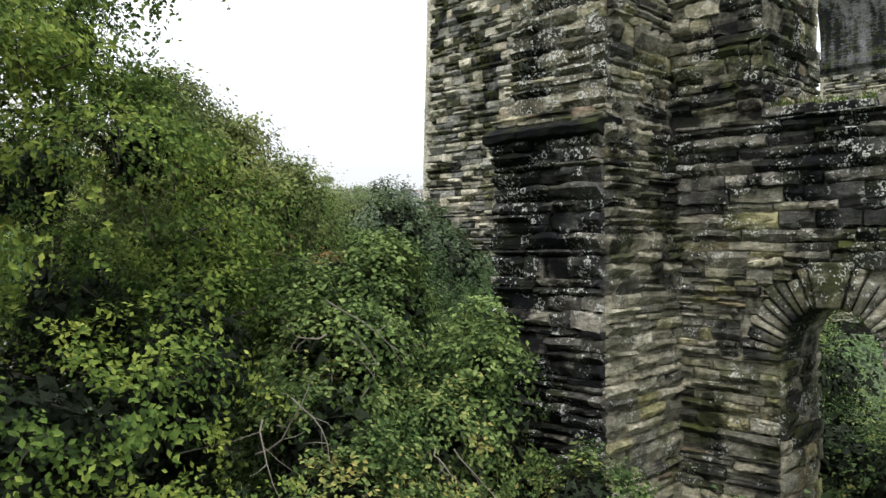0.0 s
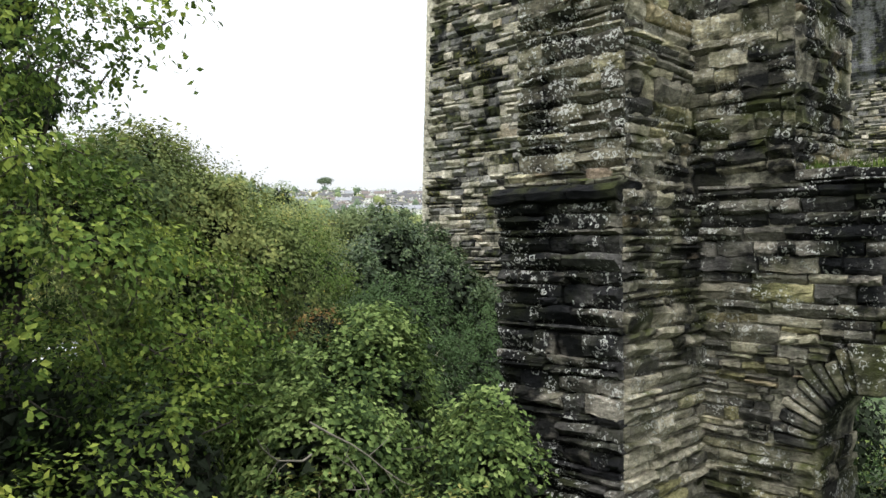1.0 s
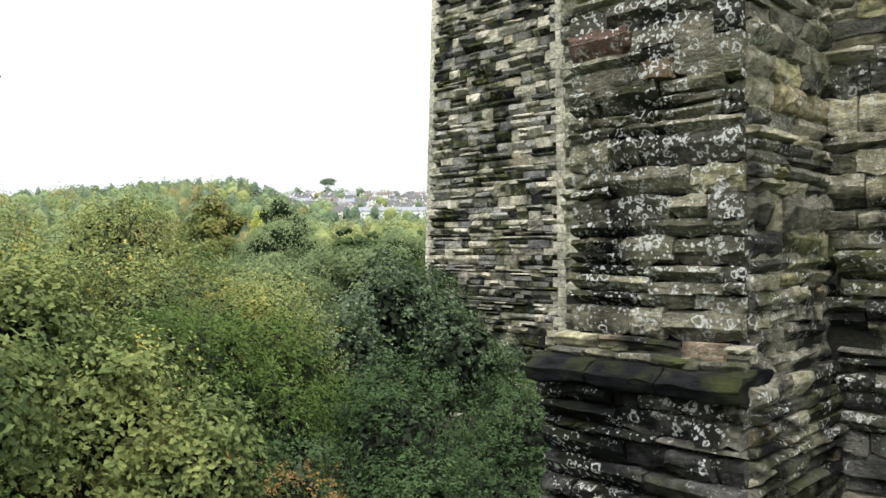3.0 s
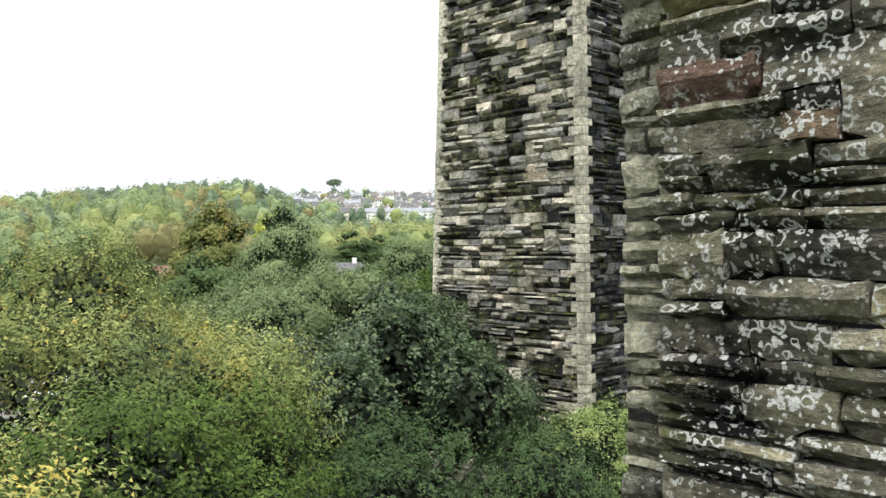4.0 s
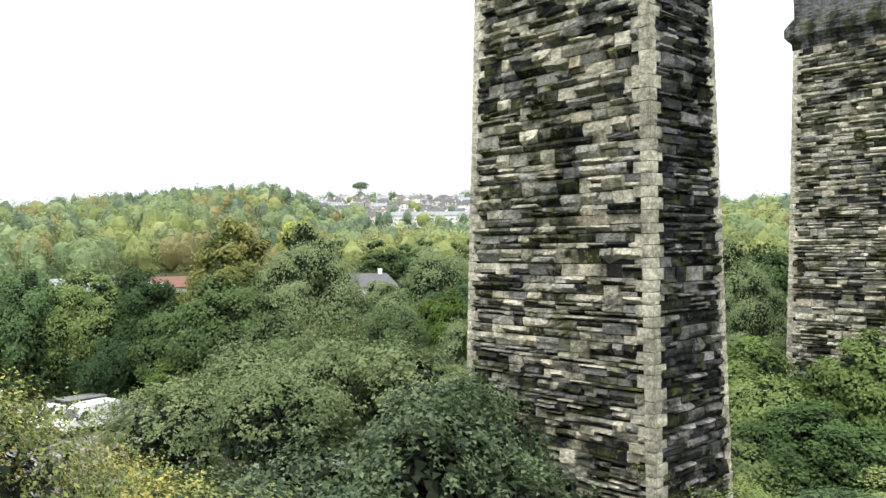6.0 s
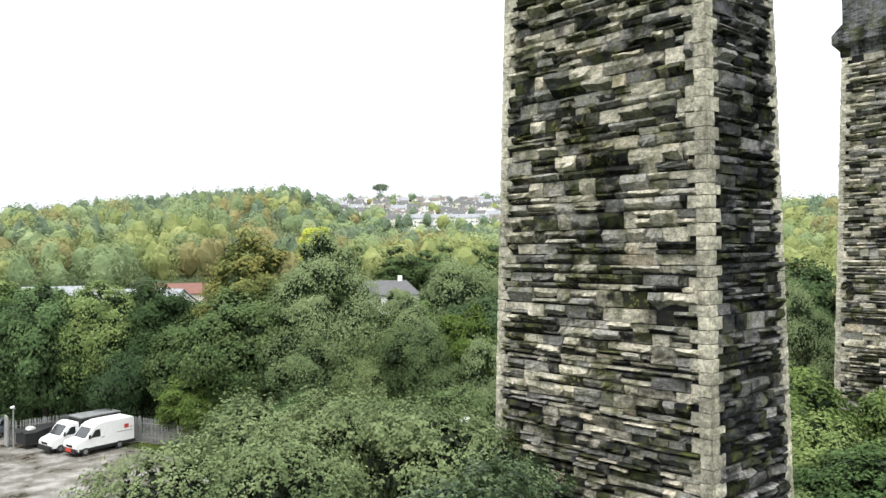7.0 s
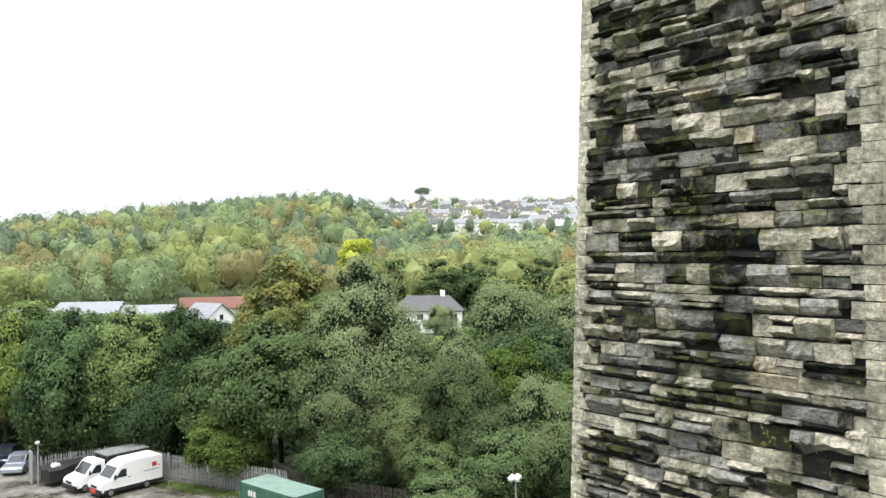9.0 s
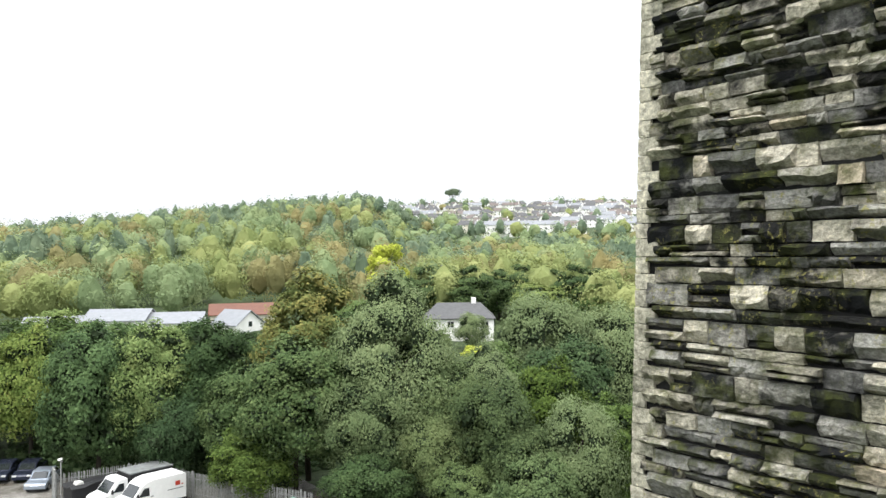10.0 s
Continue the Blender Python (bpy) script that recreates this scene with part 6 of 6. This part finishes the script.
def house(name, label, length, width, eave, ridge, wall_mat, roof_mat, hip=0.0, chimneys=(0.8,), rows=((1.2, 3),), category="house", group="", gable_window=False):
    t = thing(name, (0, 0, -80), label, category, group)
    l, w = length / 2, width / 2
    bm = bmesh.new()
    pts = [(-l, -w, -3), (l, -w, -3), (l, w, -3), (-l, w, -3), (-l, -w, eave), (l, -w, eave), (l, w, eave), (-l, w, eave), (-l + hip, 0, ridge - 0.1), (l - hip, 0, ridge - 0.1)]
    v = [bm.verts.new(p) for p in pts]
    for q in ((0, 1, 5, 4), (2, 3, 7, 6), (1, 2, 6, 5), (3, 0, 4, 7), (3, 2, 1, 0), (5, 6, 9), (7, 4, 8), (4, 5, 9, 8), (6, 7, 8, 9)):
        bm.faces.new([v[i] for i in q])
    part("wall", bm, wall_mat, t)
    o, th = 0.35, 0.16
    bm = bmesh.new()
    drop = (ridge - eave) / w * o
    for k in (0.02, th):
        ring = [bm.verts.new(p) for p in ((-l - o, -w - o, eave - drop + k), (l + o, -w - o, eave - drop + k), (l + o, w + o, eave - drop + k), (-l - o, w + o, eave - drop + k), (-l - o + hip, 0, ridge + k), (l + o - hip, 0, ridge + k))]
        faces = [(0, 1, 5, 4), (2, 3, 4, 5)] + ([(1, 2, 5), (3, 0, 4)] if hip else [])
        for q in faces:
            bm.faces.new([ring[i] for i in (q if k == th else q[::-1])])
        lower = ring if k == 0.02 else lower
    for i, j in (((0, 1), (2, 3), (1, 2), (3, 0)) if hip else ((0, 1), (2, 3), (1, 5), (5, 2), (3, 4), (4, 0))):
        bm.faces.new((lower[i], lower[j], ring[j], ring[i]))
    part("roof", bm, roof_mat, t)
    for c in chimneys:
        x = -l + length * c
        part("chimney", boxed(x - 0.4, x + 0.4, -0.35, 0.35, ridge - 0.7, ridge + 1.0, bevel=0.04), wall_mat, t)
    for z, count in rows:
        for k in range(count):
            x = -l + length * (k + 0.5) / count
            win = part("window", boxed(x - 0.6, x + 0.6, -w - 0.05, -w + 0.1, z, z + 1.15), RENDER_WHITE, t, "white window frame")
            for s in (-1, 1):
                part("pane", boxed(x + s * 0.27 - 0.24, x + s * 0.27 + 0.24, -w - 0.062, -w - 0.04, z + 0.1, z + 1.05), GLASS, win)
    if gable_window:
        win = part("window", boxed(l - 0.05, l + 0.06, -0.5, 0.5, eave - 0.6, eave + 0.5, bevel=0.02), RENDER_WHITE, t, "white window frame")
        part("pane", boxed(l + 0.05, l + 0.07, -0.4, 0.4, eave - 0.5, eave + 0.4), GLASS, win)
    return t


def set_down(t, x, y, z, turn):
    t.matrix_basis = pose(x, y, z, 0, 0, turn)
    return t


set_down(house("bungalow", "white rendered bungalow with a hipped grey slate roof", 11.5, 9.0, 3.0, 5.2, RENDER_WHITE, SLATE, 2.4, (0.72,), ((1.4, 4),)), 96.0, 123.5, 5.9, -37)
set_down(house("workshop", "long white workshop with a pale grey sheet roof", 9.2, 8, 4.2, 5.7, RENDER_WHITE, PALE_ROOF, 0, (), ((1.2, 3),), "building"), 47.1, 149.2, 5.45, -32)
set_down(house("workshop", "white workshop with a pale grey sheet roof", 8.4, 7.6, 4.1, 5.5, RENDER_WHITE, PALE_ROOF, 0, (), ((1.2, 2),), "building"), 54.6, 144.9, 5.0, -28)
set_down(house("workshop", "low white shed with a pale grey sheet roof", 8.0, 7, 3.4, 4.7, RENDER_WHITE, PALE_ROOF, 0, (), ((1.2, 2),), "building"), 38.0, 153.4, 5.5, -20)
set_down(house("cottage", "white gabled cottage with a pale slate roof", 6.4, 6.0, 2.4, 4.6, RENDER_WHITE, PALE_ROOF, 0, (), ((0.8, 2),), "house", "", True), 66.6, 149.0, 5.45, -72)
set_down(house("barn", "long shed with a red-brown sheet roof", 13, 8, 3.4, 5.1, RENDER_CREAM, RUST_ROOF, 0, (), (), "building"), 71.6, 157.0, 5.5, -23)

TOWN = [house("town_house", "white rendered house with a grey slate roof", 10, 8, 5.2, 8.2, RENDER_WHITE, SLATE, 0, (0.1,), ((1, 3), (3.6, 3)), "house", "houses of the hill town"),
        house("town_house", "white rendered house with a brown tiled roof", 11, 8, 5.0, 7.8, RENDER_WHITE, BROWN_ROOF, 0, (0.9,), ((1, 3), (3.5, 3)), "house", "houses of the hill town"),
        house("town_house", "cream house with a hipped grey roof", 11, 9, 5.0, 8.0, RENDER_CREAM, SLATE, 3, (0.5,), ((1, 3), (3.5, 3)), "house", "houses of the hill town"),
        house("town_house", "white house with a pale grey roof", 13, 8, 5.2, 8.0, RENDER_WHITE, PALE_ROOF, 0, (0.05, 0.95), ((1, 4), (3.6, 4)), "house", "houses of the hill town")]
town_r = np.random.default_rng(91)
spots = []
for row, dist in enumerate((560, 600, 640, 685, 730, 775, 820, 865, 910)):
    for k in range(17):
        az = 33.2 + 17.5 * (k + town_r.uniform(0.1, 0.9)) / 17
        if row < 2 and az < 38:
            continue
        spots.append((az, dist + town_r.uniform(-16, 16)))
first = set()
for az, dist in spots:
    x, y = dist * math.sin(radians(az)), dist * math.cos(radians(az))
    i = int(town_r.integers(4))
    m = pose(x, y, float(ground_z(x, y)) + 0.3, 0, 0, -az + town_r.choice([0, 0, 90]) + town_r.normal() * 14)
    if i not in first:
        first.add(i)
        TOWN[i].matrix_basis = m
    else:
        keep_m = TOWN[i].matrix_basis.copy()
        TOWN[i].matrix_basis = Matrix.Identity(4)
        copy_thing(TOWN[i], m)
        TOWN[i].matrix_basis = keep_m
terrace = house("terrace", "long white terrace with grey roofs and two rows of windows", 30, 9, 7.4, 10, RENDER_WHITE, PALE_ROOF, 0, (0.05, 0.5, 0.95), ((1.2, 9), (4.2, 9)), "terrace", "terraces of the hill town")
for k, az in enumerate((40.4, 43.3)):
    x, y = 540 * math.sin(radians(az)), 540 * math.cos(radians(az))
    m = pose(x, y, float(ground_z(x, y)) + 0.3, 0, 0, -az + 6)
    if k == 0:
        terrace.matrix_basis = m
    else:
        keep_m = terrace.matrix_basis.copy()
        terrace.matrix_basis = Matrix.Identity(4)
        copy_thing(terrace, m)
        terrace.matrix_basis = keep_m

# the lone tall pine on the skyline
pr = np.random.default_rng(95)
pine = thing("pine_tree", (560, 737, float(ground_z(560, 737)) - 0.3), "lone tall pine with a flat crown on the skyline", "tree")
ptop = 92 - float(ground_z(560, 737))
cl = crown_clumps(pr, (0, 0, ptop - 4.5), (10, 10, 4.2), 40, (0.2, 0.3), 0.85)
tr, li = limbs(pr, (0, 0, 0), (0.5, 0.3, ptop - 5), cl, 0.35, 6)
hang("trunk", mesh_np("trunk", *tr, BARK, True), pine)
for one in li:
    hang("limb", mesh_np("limb", *one, BARK, True), pine)
v, q, _, _ = foliage(pr, cl, 900, 8, 1.0, 0.8, 0.1)
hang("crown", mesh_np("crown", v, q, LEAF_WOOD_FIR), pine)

# a thin pale pole above the hedge
pole_thing = thing("pole", (102.6, 137.5, float(ground_z(102.6, 137.5)) - 0.2), "thin pale pole standing in the dark hedge", "pole")
v, q = tube([(0, 0, 0), (0, 0, 6), (0, 0, 17.3 - pole_thing.location.z)], [0.12, 0.11, 0.09], 8)
hang("shaft", mesh_np("shaft", v, q, RENDER_WHITE, True), pole_thing)
part("cap", boxed(-0.14, 0.14, -0.14, 0.14, 17.25 - pole_thing.location.z, 17.45 - pole_thing.location.z, bevel=0.03), GALV, pole_thing)

# grass on the arched wall's top
gr = np.random.default_rng(97)
n = 500
gp = np.stack([gr.uniform(9.1, 9.7, n), 3.7 - gr.random(n) ** 2 * 3.0, np.full(n, 12.8)], -1)
tip = gp + np.stack([gr.normal(size=n) * 0.05, gr.normal(size=n) * 0.05, gr.uniform(0.05, 0.17, n)], -1)
side = unit(gr.normal(size=(n, 3)) * (1, 1, 0.1)) * 0.006
gv = np.stack([gp - side, gp + side, (gp + tip) / 2 + side + gr.normal(size=(n, 3)) * 0.01, tip], 1)
tagged(hang("grass_tuft", mesh_np("grass_tuft", gv.reshape(-1, 3), np.arange(4 * n).reshape(n, 4), GRASS_LEAF)), "short green grass growing on the wall top", "grass", kind="stuff")
